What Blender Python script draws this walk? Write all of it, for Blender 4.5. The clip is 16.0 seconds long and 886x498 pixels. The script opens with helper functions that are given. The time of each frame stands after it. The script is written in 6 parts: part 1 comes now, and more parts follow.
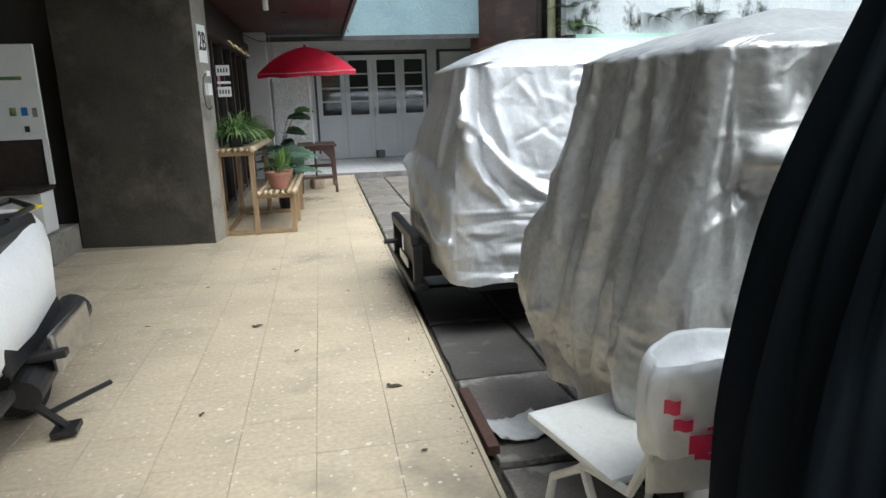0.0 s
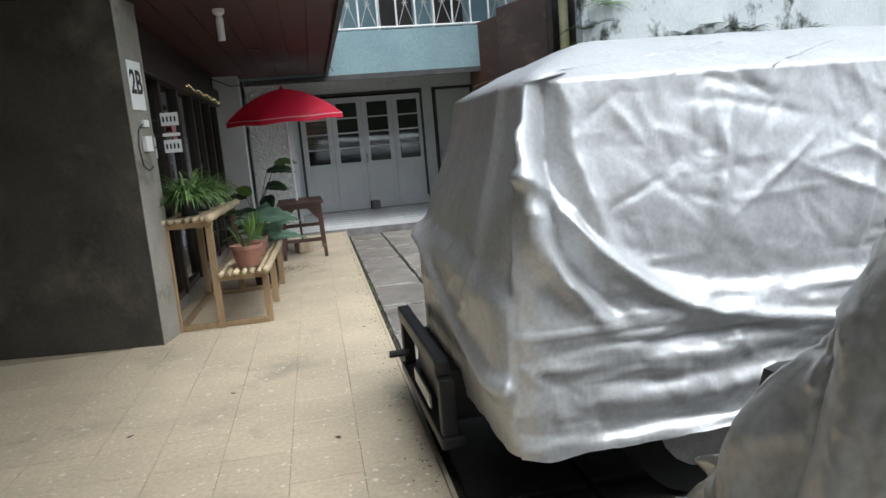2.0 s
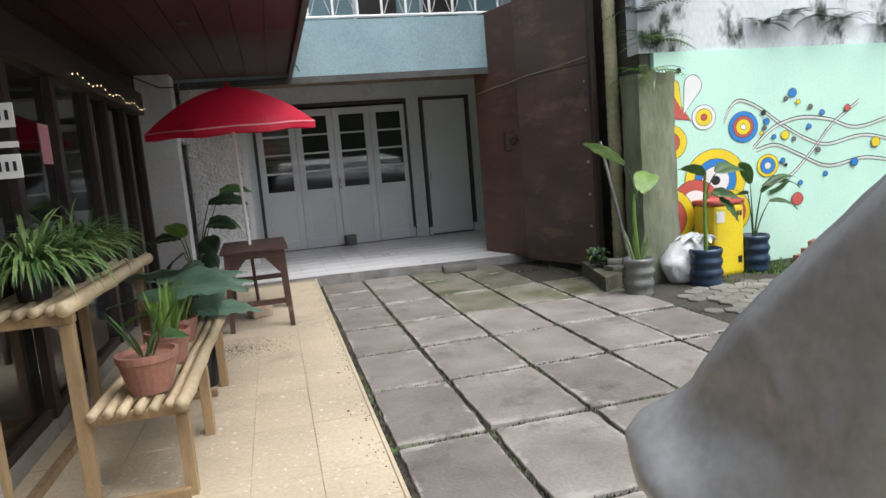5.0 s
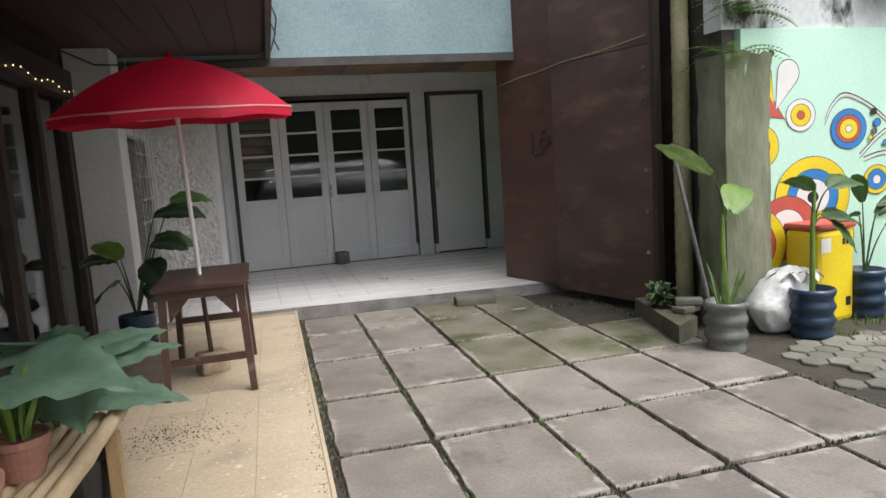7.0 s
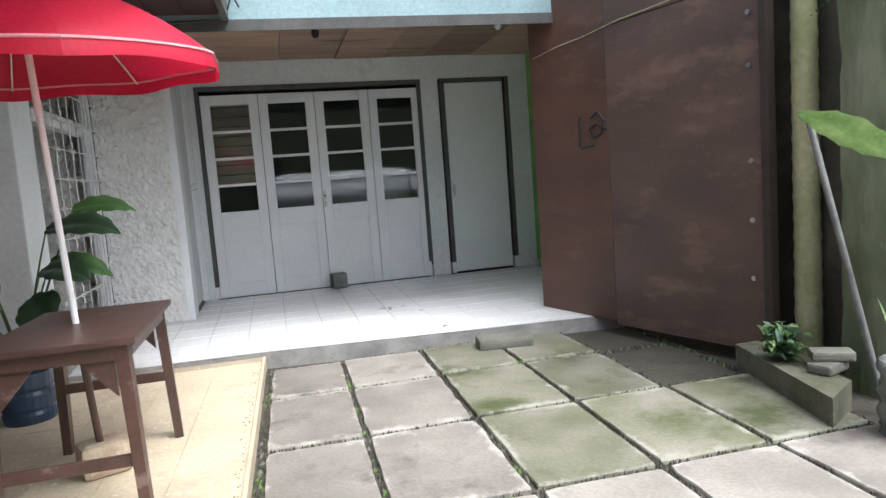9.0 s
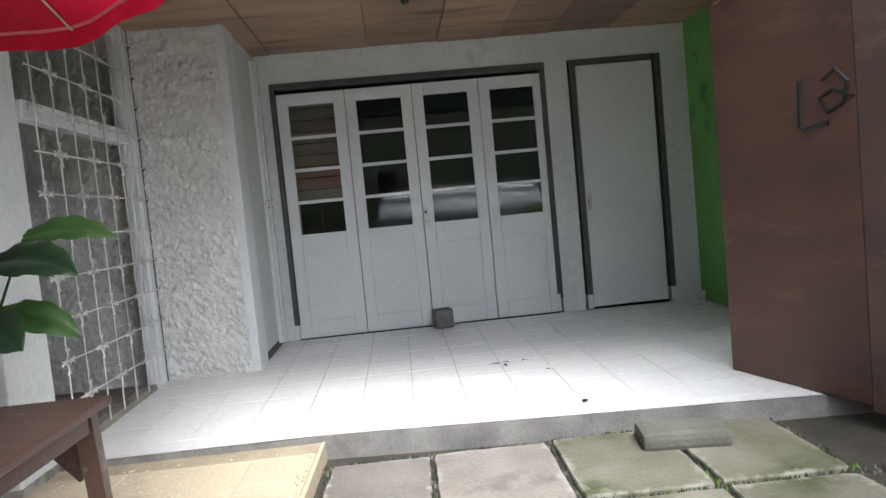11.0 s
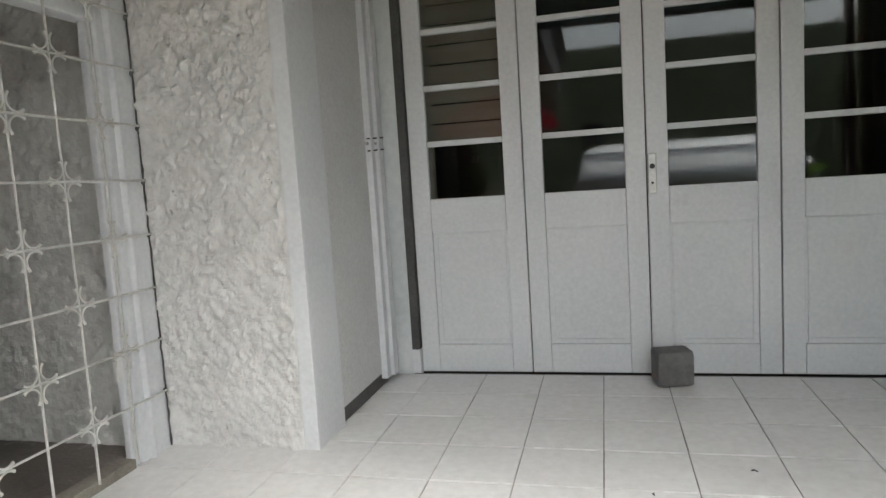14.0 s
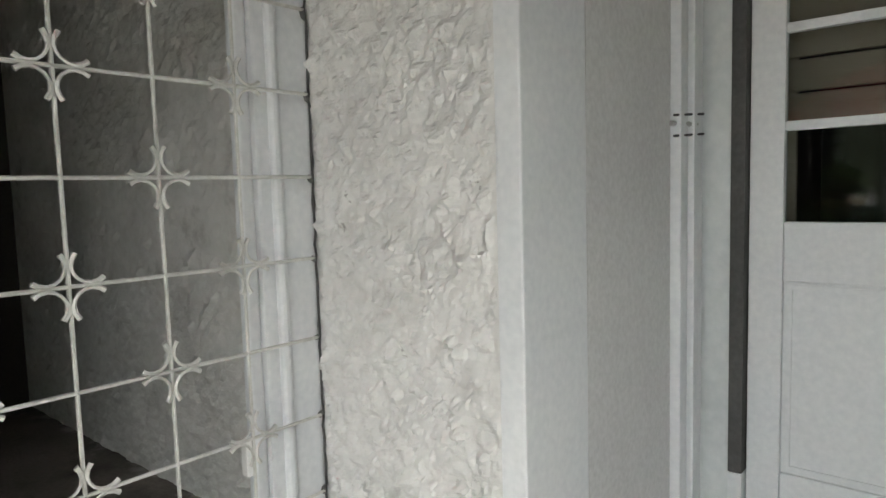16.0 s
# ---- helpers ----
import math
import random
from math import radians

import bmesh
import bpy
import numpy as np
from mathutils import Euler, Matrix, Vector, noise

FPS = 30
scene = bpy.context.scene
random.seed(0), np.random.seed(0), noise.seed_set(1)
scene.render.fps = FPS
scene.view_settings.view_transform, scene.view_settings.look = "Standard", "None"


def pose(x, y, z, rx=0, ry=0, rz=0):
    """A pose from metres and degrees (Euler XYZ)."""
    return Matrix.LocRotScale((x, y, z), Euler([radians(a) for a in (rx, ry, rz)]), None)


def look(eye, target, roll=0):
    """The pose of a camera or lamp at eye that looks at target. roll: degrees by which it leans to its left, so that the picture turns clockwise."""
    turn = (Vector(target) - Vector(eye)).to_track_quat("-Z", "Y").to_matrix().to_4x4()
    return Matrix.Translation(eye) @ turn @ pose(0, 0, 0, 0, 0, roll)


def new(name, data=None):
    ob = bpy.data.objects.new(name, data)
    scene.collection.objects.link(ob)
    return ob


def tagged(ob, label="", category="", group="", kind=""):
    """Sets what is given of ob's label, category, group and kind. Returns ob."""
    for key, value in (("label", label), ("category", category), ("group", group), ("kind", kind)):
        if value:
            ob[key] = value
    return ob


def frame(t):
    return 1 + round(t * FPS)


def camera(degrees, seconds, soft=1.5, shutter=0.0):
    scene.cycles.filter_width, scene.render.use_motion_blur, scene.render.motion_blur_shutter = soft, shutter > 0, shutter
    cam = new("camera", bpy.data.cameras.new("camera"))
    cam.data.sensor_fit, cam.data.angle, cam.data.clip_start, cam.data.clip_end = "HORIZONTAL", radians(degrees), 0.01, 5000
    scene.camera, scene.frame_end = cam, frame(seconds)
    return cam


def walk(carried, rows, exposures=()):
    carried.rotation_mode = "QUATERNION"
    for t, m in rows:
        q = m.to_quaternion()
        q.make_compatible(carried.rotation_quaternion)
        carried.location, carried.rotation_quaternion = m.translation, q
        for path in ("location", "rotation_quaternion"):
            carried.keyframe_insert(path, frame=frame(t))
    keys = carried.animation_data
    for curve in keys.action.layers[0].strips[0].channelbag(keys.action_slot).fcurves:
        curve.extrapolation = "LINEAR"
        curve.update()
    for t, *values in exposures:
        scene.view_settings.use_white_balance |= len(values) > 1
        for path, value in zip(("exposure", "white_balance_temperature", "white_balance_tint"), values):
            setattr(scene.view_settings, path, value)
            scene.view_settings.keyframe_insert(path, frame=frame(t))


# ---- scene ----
import collections

cam = camera(67.8, 16.0)
PATH = [
    (0, (0.432, -1.877, 1.3), (0.814, 0.034, 0.853), -1.9),
    (0.5, (0.507, -1.515, 1.316), (0.853, 0.397, 0.845), 0.6),
    (1, (0.633, -1.168, 1.327), (1.143, 0.711, 0.867), -3.2),
    (1.5, (0.621, -0.64, 1.312), (0.931, 1.308, 0.978), -3.2),
    (2, (0.6, -0.301, 1.312), (1.001, 1.63, 0.983), -4.8),
    (2.5, (0.601, 0.194, 1.264), (0.984, 2.144, 1.033), -5.0),
    (3, (0.6, 0.575, 1.347), (0.94, 2.536, 1.146), -2.1),
    (3.2, (0.561, 0.76, 1.327), (1.002, 2.698, 1.101), -2.0),
    (5.3, (0.665, 2.385, 1.306), (1.184, 4.296, 1.021), -4.9),
    (5.5, (0.671, 2.551, 1.287), (1.137, 4.469, 0.965), -3.9),
    (6, (0.741, 2.97, 1.262), (1.309, 4.868, 0.988), -2.7),
    (6.5, (0.837, 3.359, 1.282), (1.423, 5.26, 1.071), -3.7),
    (7, (0.934, 3.733, 1.299), (1.471, 5.643, 1.049), -3.8),
    (7.5, (1.027, 4.182, 1.262), (1.625, 6.073, 1.009), -3.7),
    (8, (1.072, 4.481, 1.272), (1.584, 6.392, 0.976), -4.5),
    (8.5, (1.202, 4.946, 1.215), (1.572, 6.903, 1.031), -1.2),
    (9, (1.392, 5.303, 1.172), (1.877, 7.232, 0.965), -4.3),
    (9.5, (1.53, 5.65, 1.149), (2.052, 7.569, 0.941), -5.8),
    (10, (1.56, 6.072, 1.147), (1.821, 8.049, 1.004), -2.8),
    (10.2, (1.617, 6.245, 1.141), (1.809, 8.234, 1.047), -3.1),
    (12.3, (1.792, 7.939, 1.088), (1.908, 9.927, 0.897), -6.6),
    (12.5, (1.819, 8.146, 1.06), (1.905, 10.137, 0.885), -4.0),
    (13, (1.808, 8.569, 1.08), (1.46, 10.523, 0.834), -2.6),
    (13.5, (1.766, 8.983, 1.106), (1.437, 10.937, 0.83), -5.8),
    (14, (1.738, 9.436, 1.087), (1.256, 11.367, 0.885), -3.6),
    (14.5, (1.622, 9.769, 1.092), (0.779, 11.571, 0.886), -3.7),
    (15, (1.5, 10.113, 1.098), (0.529, 11.849, 0.893), -5.0),
    (15.5, (1.387, 10.445, 1.084), (0.207, 12.055, 0.964), -5.5),
    (16, (1.364, 10.634, 1.122), (0.061, 12.141, 0.946), -1.6),
]
EXPOSURES = [(0.0, 0.85, 5900, 4), (2.4, 0.55, 5950, 5), (3.0, 0.65, 5950, 5), (5.5, 0.75, 6300, 10), (7.0, 0.75, 6500, 10), (9.0, 1.68, 6050, 7), (10.0, 1.7, 5950, 7), (12.5, 1.4, 6500, 8), (13.2, 1.45, 6500, 7), (14.0, 1.8, 6550, 6), (16.0, 1.95, 6600, 4)]
walk(cam, [(t, look(eye, target, roll)) for t, eye, target, roll in PATH], EXPOSURES)

# ---- world and sun: a bright overcast day ----
world = bpy.data.worlds.new("sky")
scene.world = world
world.use_nodes = True
sky = world.node_tree.nodes.new("ShaderNodeTexSky")
sky.sky_type, sky.sun_disc = "NISHITA", False
sky.sun_elevation, sky.sun_rotation = radians(58), radians(140)
sky.dust_density, sky.air_density, sky.ozone_density = 6.0, 1.0, 1.0
bg = world.node_tree.nodes["Background"]
soft_sky = world.node_tree.nodes.new("ShaderNodeHueSaturation")
soft_sky.inputs["Saturation"].default_value = 0.35
world.node_tree.links.new(sky.outputs[0], soft_sky.inputs["Color"])
world.node_tree.links.new(soft_sky.outputs[0], bg.inputs["Color"])
bg.inputs["Strength"].default_value = 0.15
sun_data = bpy.data.lights.new("sun", "SUN")
sun_data.energy, sun_data.angle, sun_data.color = 1.0, radians(25), (1.0, 0.97, 0.93)
sun = new("sun", sun_data)
sun.matrix_world = look((4, -4, 12), (1.6, 0.5, 0))

# ---- materials ----
def mat(name, c1, c2=None, scale=3.0, rough=0.75, bump=0.15, fine=70.0, metal=0.0, rand=0.0,
        stain=None, stain_scale=1.2, stain_at=0.55, stain_soft=0.12, stretch=(1, 1, 1), coat=0.0, dist=0.01, spec=0.5):
    """Colour varied at two scales, optional stains with edges of their own, fine relief."""
    m = bpy.data.materials.new(name)
    m.use_nodes = True
    nt = m.node_tree
    n, l = nt.nodes, nt.links
    b = n["Principled BSDF"]
    c2 = c2 or tuple(v * 0.75 for v in c1)
    co = n.new("ShaderNodeTexCoord")
    mp = n.new("ShaderNodeMapping")
    mp.inputs["Scale"].default_value = stretch
    geo = n.new("ShaderNodeNewGeometry")
    l.new(geo.outputs["Position"], mp.inputs["Vector"])
    big = n.new("ShaderNodeTexNoise")
    big.inputs["Scale"].default_value, big.inputs["Detail"].default_value = scale, 6
    small = n.new("ShaderNodeTexNoise")
    small.inputs["Scale"].default_value, small.inputs["Detail"].default_value = fine, 4
    l.new(mp.outputs[0], big.inputs["Vector"])
    l.new(mp.outputs[0], small.inputs["Vector"])
    ramp = n.new("ShaderNodeMapRange")
    ramp.inputs["From Min"].default_value, ramp.inputs["From Max"].default_value = 0.3, 0.7
    l.new(big.outputs["Fac"], ramp.inputs["Value"])
    mix = n.new("ShaderNodeMix")
    mix.data_type = "RGBA"
    mix.inputs["A"].default_value, mix.inputs["B"].default_value = (*c1, 1), (*c2, 1)
    l.new(ramp.outputs[0], mix.inputs["Factor"])
    grain = n.new("ShaderNodeMix")
    grain.data_type, grain.blend_type = "RGBA", "OVERLAY"
    grain.inputs["Factor"].default_value = 0.3
    l.new(mix.outputs["Result"], grain.inputs["A"])
    l.new(small.outputs["Fac"], grain.inputs["B"])
    last = grain.outputs["Result"]
    if stain:
        sn = n.new("ShaderNodeTexNoise")
        sn.inputs["Scale"].default_value, sn.inputs["Detail"].default_value, sn.inputs["Roughness"].default_value = stain_scale, 8, 0.65
        off = n.new("ShaderNodeMapping")
        off.inputs["Location"].default_value = (3.1, 7.7, 1.3)
        off.inputs["Scale"].default_value = stretch
        l.new(geo.outputs["Position"], off.inputs["Vector"])
        l.new(off.outputs[0], sn.inputs["Vector"])
        sr = n.new("ShaderNodeMapRange")
        sr.inputs["From Min"].default_value, sr.inputs["From Max"].default_value = stain_at, stain_at + stain_soft
        l.new(sn.outputs["Fac"], sr.inputs["Value"])
        sm = n.new("ShaderNodeMix")
        sm.data_type = "RGBA"
        sm.inputs["B"].default_value = (*stain, 1)
        l.new(sr.outputs[0], sm.inputs["Factor"])
        l.new(last, sm.inputs["A"])
        last = sm.outputs["Result"]
    if rand:
        oi = n.new("ShaderNodeObjectInfo")
        hs = n.new("ShaderNodeHueSaturation")
        rr = n.new("ShaderNodeMapRange")
        rr.inputs["To Min"].default_value, rr.inputs["To Max"].default_value = 1 - rand, 1 + rand
        l.new(oi.outputs["Random"], rr.inputs["Value"])
        l.new(rr.outputs[0], hs.inputs["Value"])
        l.new(last, hs.inputs["Color"])
        last = hs.outputs[0]
    l.new(last, b.inputs["Base Color"])
    b.inputs["Roughness"].default_value, b.inputs["Metallic"].default_value = rough, metal
    b.inputs["Coat Weight"].default_value = coat
    b.inputs["Specular IOR Level"].default_value = spec
    if bump:
        bp = n.new("ShaderNodeBump")
        bp.inputs["Strength"].default_value, bp.inputs["Distance"].default_value = bump, dist
        l.new(small.outputs["Fac"], bp.inputs["Height"])
        l.new(bp.outputs[0], b.inputs["Normal"])
    return m


def glass(name, tint=(0.75, 0.8, 0.8)):
    m = bpy.data.materials.new(name)
    m.use_nodes = True
    b = m.node_tree.nodes["Principled BSDF"]
    b.inputs["Base Color"].default_value = (*tint, 1)
    b.inputs["Roughness"].default_value = 0.03
    b.inputs["Transmission Weight"].default_value = 1.0
    return m


def glow(name, colour, power):
    m = bpy.data.materials.new(name)
    m.use_nodes = True
    b = m.node_tree.nodes["Principled BSDF"]
    b.inputs["Emission Color"].default_value, b.inputs["Emission Strength"].default_value = (*colour, 1), power
    return m


M_terrazzo = mat("terrazzo", (0.55, 0.465, 0.335), (0.42, 0.355, 0.26), 1.5, 0.5, 0.05, 45, rand=0.05, stain=(0.24, 0.205, 0.16), stain_scale=1.6, stain_at=0.55, stain_soft=0.22)
M_chip = mat("stone_chip", (0.68, 0.63, 0.54), (0.58, 0.52, 0.44), 9, 0.5, 0)
M_grout = mat("grout", (0.38, 0.32, 0.23), (0.28, 0.23, 0.17), 8, 0.95)
M_slab = mat("slab_concrete", (0.235, 0.212, 0.190), (0.135, 0.120, 0.106), 2.6, 0.75, 0.4, 60, rand=0.2, stain=(0.085, 0.076, 0.066), stain_scale=2.6, stain_at=0.55, stain_soft=0.16)
M_slab_moss = mat("mossy_concrete", (0.180, 0.168, 0.138), (0.085, 0.088, 0.048), 3.2, 0.75, 0.4, 50, rand=0.2, stain=(0.045, 0.055, 0.018), stain_scale=2.2, stain_at=0.52, stain_soft=0.14)


def crusted_edges(m, colour):
    """Pale worn cement along the uneven edges of each cast slab, on the piece's own coordinates."""
    n, l = m.node_tree.nodes, m.node_tree.links
    b = n["Principled BSDF"]
    co, geo = n.new("ShaderNodeTexCoord"), n.new("ShaderNodeNewGeometry")
    sep = n.new("ShaderNodeSeparateXYZ")
    l.new(co.outputs["Generated"], sep.inputs[0])
    sides = []
    for axis in ("X", "Y"):
        off, ab = n.new("ShaderNodeMath"), n.new("ShaderNodeMath")
        off.operation, ab.operation = "SUBTRACT", "ABSOLUTE"
        off.inputs[1].default_value = 0.5
        l.new(sep.outputs[axis], off.inputs[0])
        l.new(off.outputs[0], ab.inputs[0])
        sides.append(ab)
    far = n.new("ShaderNodeMath")
    far.operation = "MAXIMUM"
    l.new(sides[0].outputs[0], far.inputs[0])
    l.new(sides[1].outputs[0], far.inputs[1])
    patch = n.new("ShaderNodeTexNoise")
    patch.inputs["Scale"].default_value, patch.inputs["Detail"].default_value, patch.inputs["Roughness"].default_value = 5.0, 8, 0.7
    l.new(geo.outputs["Position"], patch.inputs["Vector"])
    add = n.new("ShaderNodeMath")
    add.operation, add.inputs[1].default_value = "MULTIPLY_ADD", 0.55
    l.new(patch.outputs["Fac"], add.inputs[0])
    l.new(far.outputs[0], add.inputs[2])
    rng = n.new("ShaderNodeMapRange")
    rng.inputs["From Min"].default_value, rng.inputs["From Max"].default_value = 0.735, 0.80
    rng.inputs["To Max"].default_value = 0.8
    l.new(add.outputs[0], rng.inputs["Value"])
    mix = n.new("ShaderNodeMix")
    mix.data_type = "RGBA"
    mix.inputs["B"].default_value = (*colour, 1)
    l.new(rng.outputs[0], mix.inputs["Factor"])
    l.new(b.inputs["Base Color"].links[0].from_socket, mix.inputs["A"])
    l.new(mix.outputs["Result"], b.inputs["Base Color"])


# near-black slab copy: the shade under and between the cars, put into colour
M_slab_shade = mat("shaded_concrete", (0.075, 0.070, 0.064), (0.030, 0.028, 0.026), 2.2, 0.6, 0.3, 60, rand=0.1, stain=(0.13, 0.12, 0.11), stain_scale=3, stain_at=0.6, stain_soft=0.1)
crusted_edges(M_slab, (0.36, 0.34, 0.31))
crusted_edges(M_slab_moss, (0.29, 0.285, 0.24))
M_dirt = mat("wet_soil", (0.06, 0.052, 0.04), (0.03, 0.028, 0.022), 4, 0.95, 0.6, 40, dist=0.02)
M_paver = mat("paver", (0.20, 0.195, 0.17), (0.12, 0.12, 0.095), 3, 0.85, 0.3, 55, rand=0.2)
M_white_tile = mat("white_ceramic", (0.72, 0.72, 0.725), (0.66, 0.66, 0.665), 2, 0.16, 0.0, 30, rand=0.02, stain=(0.60, 0.58, 0.55), stain_scale=2.2, stain_at=0.63, stain_soft=0.14)
M_tile_joint = mat("tile_joint", (0.30, 0.29, 0.28), (0.16, 0.15, 0.15), 5, 0.9)
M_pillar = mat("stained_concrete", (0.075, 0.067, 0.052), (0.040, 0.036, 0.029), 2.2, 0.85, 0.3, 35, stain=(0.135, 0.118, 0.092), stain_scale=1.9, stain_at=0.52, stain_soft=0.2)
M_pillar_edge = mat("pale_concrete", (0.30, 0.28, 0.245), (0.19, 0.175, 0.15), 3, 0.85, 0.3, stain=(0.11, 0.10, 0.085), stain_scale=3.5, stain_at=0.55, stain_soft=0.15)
M_red_ceiling = mat("red_brown_boards", (0.058, 0.017, 0.014), (0.036, 0.012, 0.010), 2, 0.6, 0.1, 40, stretch=(4, 0.5, 1))
M_fascia = mat("grey_fascia", (0.11, 0.11, 0.11), (0.07, 0.07, 0.07), 4, 0.7)
M_dark_wood = mat("dark_stained_wood", (0.040, 0.028, 0.023), (0.024, 0.017, 0.014), 3, 0.5, 0.15, 60, stretch=(6, 1, 6))
M_table = mat("worn_brown_table", (0.085, 0.045, 0.036), (0.05, 0.027, 0.022), 5, 0.38, 0.12, 60, stain=(0.16, 0.11, 0.095), stain_scale=6, stain_at=0.62, stain_soft=0.05)
# indoor gloom is put into this dark colour, shared by all rooms behind glass
M_dark_room = mat("interior_shade", (0.07, 0.066, 0.06), (0.05, 0.047, 0.043), 2, 0.9, 0)
M_mint_plaster = mat("blue_white_plaster", (0.66, 0.69, 0.70), (0.58, 0.61, 0.62), 2, 0.8, 0.3, 30, stain=(0.45, 0.46, 0.45), stain_scale=2, stain_at=0.64)
M_door = mat("white_door_paint", (0.70, 0.72, 0.74), (0.64, 0.66, 0.69), 2, 0.42, 0.04, 50, stain=(0.55, 0.56, 0.57), stain_scale=3, stain_at=0.66)
M_putty = mat("grey_putty_strip", (0.10, 0.10, 0.098), (0.065, 0.065, 0.065), 6, 0.9, 0.2)
M_rough = mat("rough_white_plaster", (0.72, 0.72, 0.71), (0.60, 0.60, 0.59), 5, 0.9, 0.6, 26, stain=(0.30, 0.30, 0.29), stain_scale=13, stain_at=0.65, stain_soft=0.05, dist=0.02)
M_board = mat("smooth_grey_board", (0.62, 0.62, 0.62), (0.55, 0.55, 0.56), 1.5, 0.55, 0.02)
M_green = mat("green_paint", (0.16, 0.42, 0.10), (0.12, 0.33, 0.08), 1.6, 0.7, 0.15, 35, stain=(0.06, 0.14, 0.045), stain_scale=2.4, stain_at=0.57)
M_blue = mat("pale_blue_paint", (0.27, 0.385, 0.415), (0.22, 0.32, 0.35), 2, 0.7, 0.1, 40, stain=(0.17, 0.24, 0.26), stain_scale=3, stain_at=0.64)
M_gate = mat("brown_plywood", (0.125, 0.076, 0.062), (0.07, 0.046, 0.039), 1.1, 0.55, 0.12, 45, stain=(0.19, 0.115, 0.085), stain_scale=1.6, stain_at=0.54, stain_soft=0.16, stretch=(1, 1, 2.5))
M_gate_red = mat("red_brown_plywood", (0.115, 0.056, 0.038), (0.07, 0.038, 0.03), 1.6, 0.55, 0.15, 45, stain=(0.15, 0.085, 0.055), stain_scale=1.4, stain_at=0.56, stain_soft=0.15, stretch=(1, 1, 2.5))
M_pole = mat("mossy_pole", (0.42, 0.39, 0.25), (0.25, 0.26, 0.13), 3, 0.85, 0.4, 30)
M_moss_post = mat("mossy_weathered_concrete", (0.24, 0.25, 0.18), (0.085, 0.11, 0.05), 3.2, 0.9, 0.6, 22, stain=(0.50, 0.56, 0.46), stain_scale=3.5, stain_at=0.60, stain_soft=0.06, dist=0.02, stretch=(1, 1, 0.35))
M_mint = mat("mint_wall_paint", (0.55, 0.82, 0.68), (0.50, 0.76, 0.64), 1.6, 0.75, 0.1, 40, stain=(0.46, 0.66, 0.50), stain_scale=2, stain_at=0.64)
M_old_wall = mat("peeling_whitewash", (0.70, 0.73, 0.74), (0.50, 0.54, 0.56), 1.8, 0.9, 0.4, 25, stain=(0.05, 0.055, 0.045), stain_scale=1.5, stain_at=0.55, stain_soft=0.07, stretch=(1, 1, 0.6))
M_cover = mat("silver_cover_cloth", (0.60, 0.61, 0.625), (0.53, 0.54, 0.555), 3, 0.38, 0.10, 60, metal=0.42, dist=0.006)
M_cover_grey = mat("grey_cover_cloth", (0.50, 0.50, 0.49), (0.38, 0.38, 0.365), 3, 0.34, 0.2, 50, metal=0.55, dist=0.006)


def crumple(m, sizes):
    """Adds facets and sharp creases of crumpled cloth to a material's relief."""
    n, l = m.node_tree.nodes, m.node_tree.links
    b = n["Principled BSDF"]
    geo = n.new("ShaderNodeNewGeometry")
    warp = n.new("ShaderNodeTexNoise")
    warp.inputs["Scale"].default_value, warp.inputs["Detail"].default_value = 2.5, 3
    l.new(geo.outputs["Position"], warp.inputs["Vector"])
    add = n.new("ShaderNodeMix")
    add.data_type, add.blend_type = "RGBA", "ADD"
    add.inputs["Factor"].default_value = 0.35
    l.new(geo.outputs["Position"], add.inputs["A"])
    l.new(warp.outputs["Color"], add.inputs["B"])
    last = b.inputs["Normal"].links[0].from_socket
    for scale, strength, dist in sizes:
        v = n.new("ShaderNodeTexNoise")
        v.noise_type = "RIDGED_MULTIFRACTAL"
        v.inputs["Scale"].default_value, v.inputs["Detail"].default_value = scale, 2.5
        l.new(add.outputs["Result"], v.inputs["Vector"])
        bp = n.new("ShaderNodeBump")
        bp.inputs["Strength"].default_value, bp.inputs["Distance"].default_value = strength, dist
        l.new(v.outputs["Fac"], bp.inputs["Height"])
        l.new(last, bp.inputs["Normal"])
        last = bp.outputs[0]
    l.new(last, b.inputs["Normal"])


crumple(M_cover, ((4.0, 0.5, 0.035), (11.0, 0.5, 0.014)))
crumple(M_cover_grey, ((6.0, 0.4, 0.03), (17.0, 0.6, 0.014)))
M_black = mat("black_plastic", (0.018, 0.018, 0.02), (0.012, 0.012, 0.013), 6, 0.45, 0.05)
M_rubber = mat("tyre_rubber", (0.02, 0.02, 0.02), (0.014, 0.014, 0.014), 10, 0.85, 0.2)
M_steel = mat("worn_steel", (0.55, 0.55, 0.54), (0.4, 0.4, 0.39), 12, 0.35, 0.05, metal=1.0)
M_white_metal = mat("white_enamel", (0.72, 0.72, 0.69), (0.66, 0.66, 0.63), 6, 0.35, 0.02, stain=(0.30, 0.25, 0.2), stain_scale=14, stain_at=0.7, stain_soft=0.03)
M_grille = mat("silver_painted_iron", (0.66, 0.66, 0.64), (0.5, 0.5, 0.48), 12, 0.45, 0.05, metal=0.2)
M_bamboo = mat("split_bamboo", (0.50, 0.40, 0.26), (0.35, 0.27, 0.17), 6, 0.5, 0.1, 50, rand=0.15, stretch=(1, 0.4, 1), stain=(0.22, 0.16, 0.1), stain_scale=9, stain_at=0.66)
M_pine = mat("rough_pine", (0.34, 0.235, 0.125), (0.23, 0.155, 0.085), 4, 0.65, 0.15, 55, rand=0.12, stretch=(5, 5, 0.7))
M_terracotta = mat("terracotta", (0.30, 0.14, 0.10), (0.22, 0.11, 0.085), 8, 0.75, 0.15, 50)
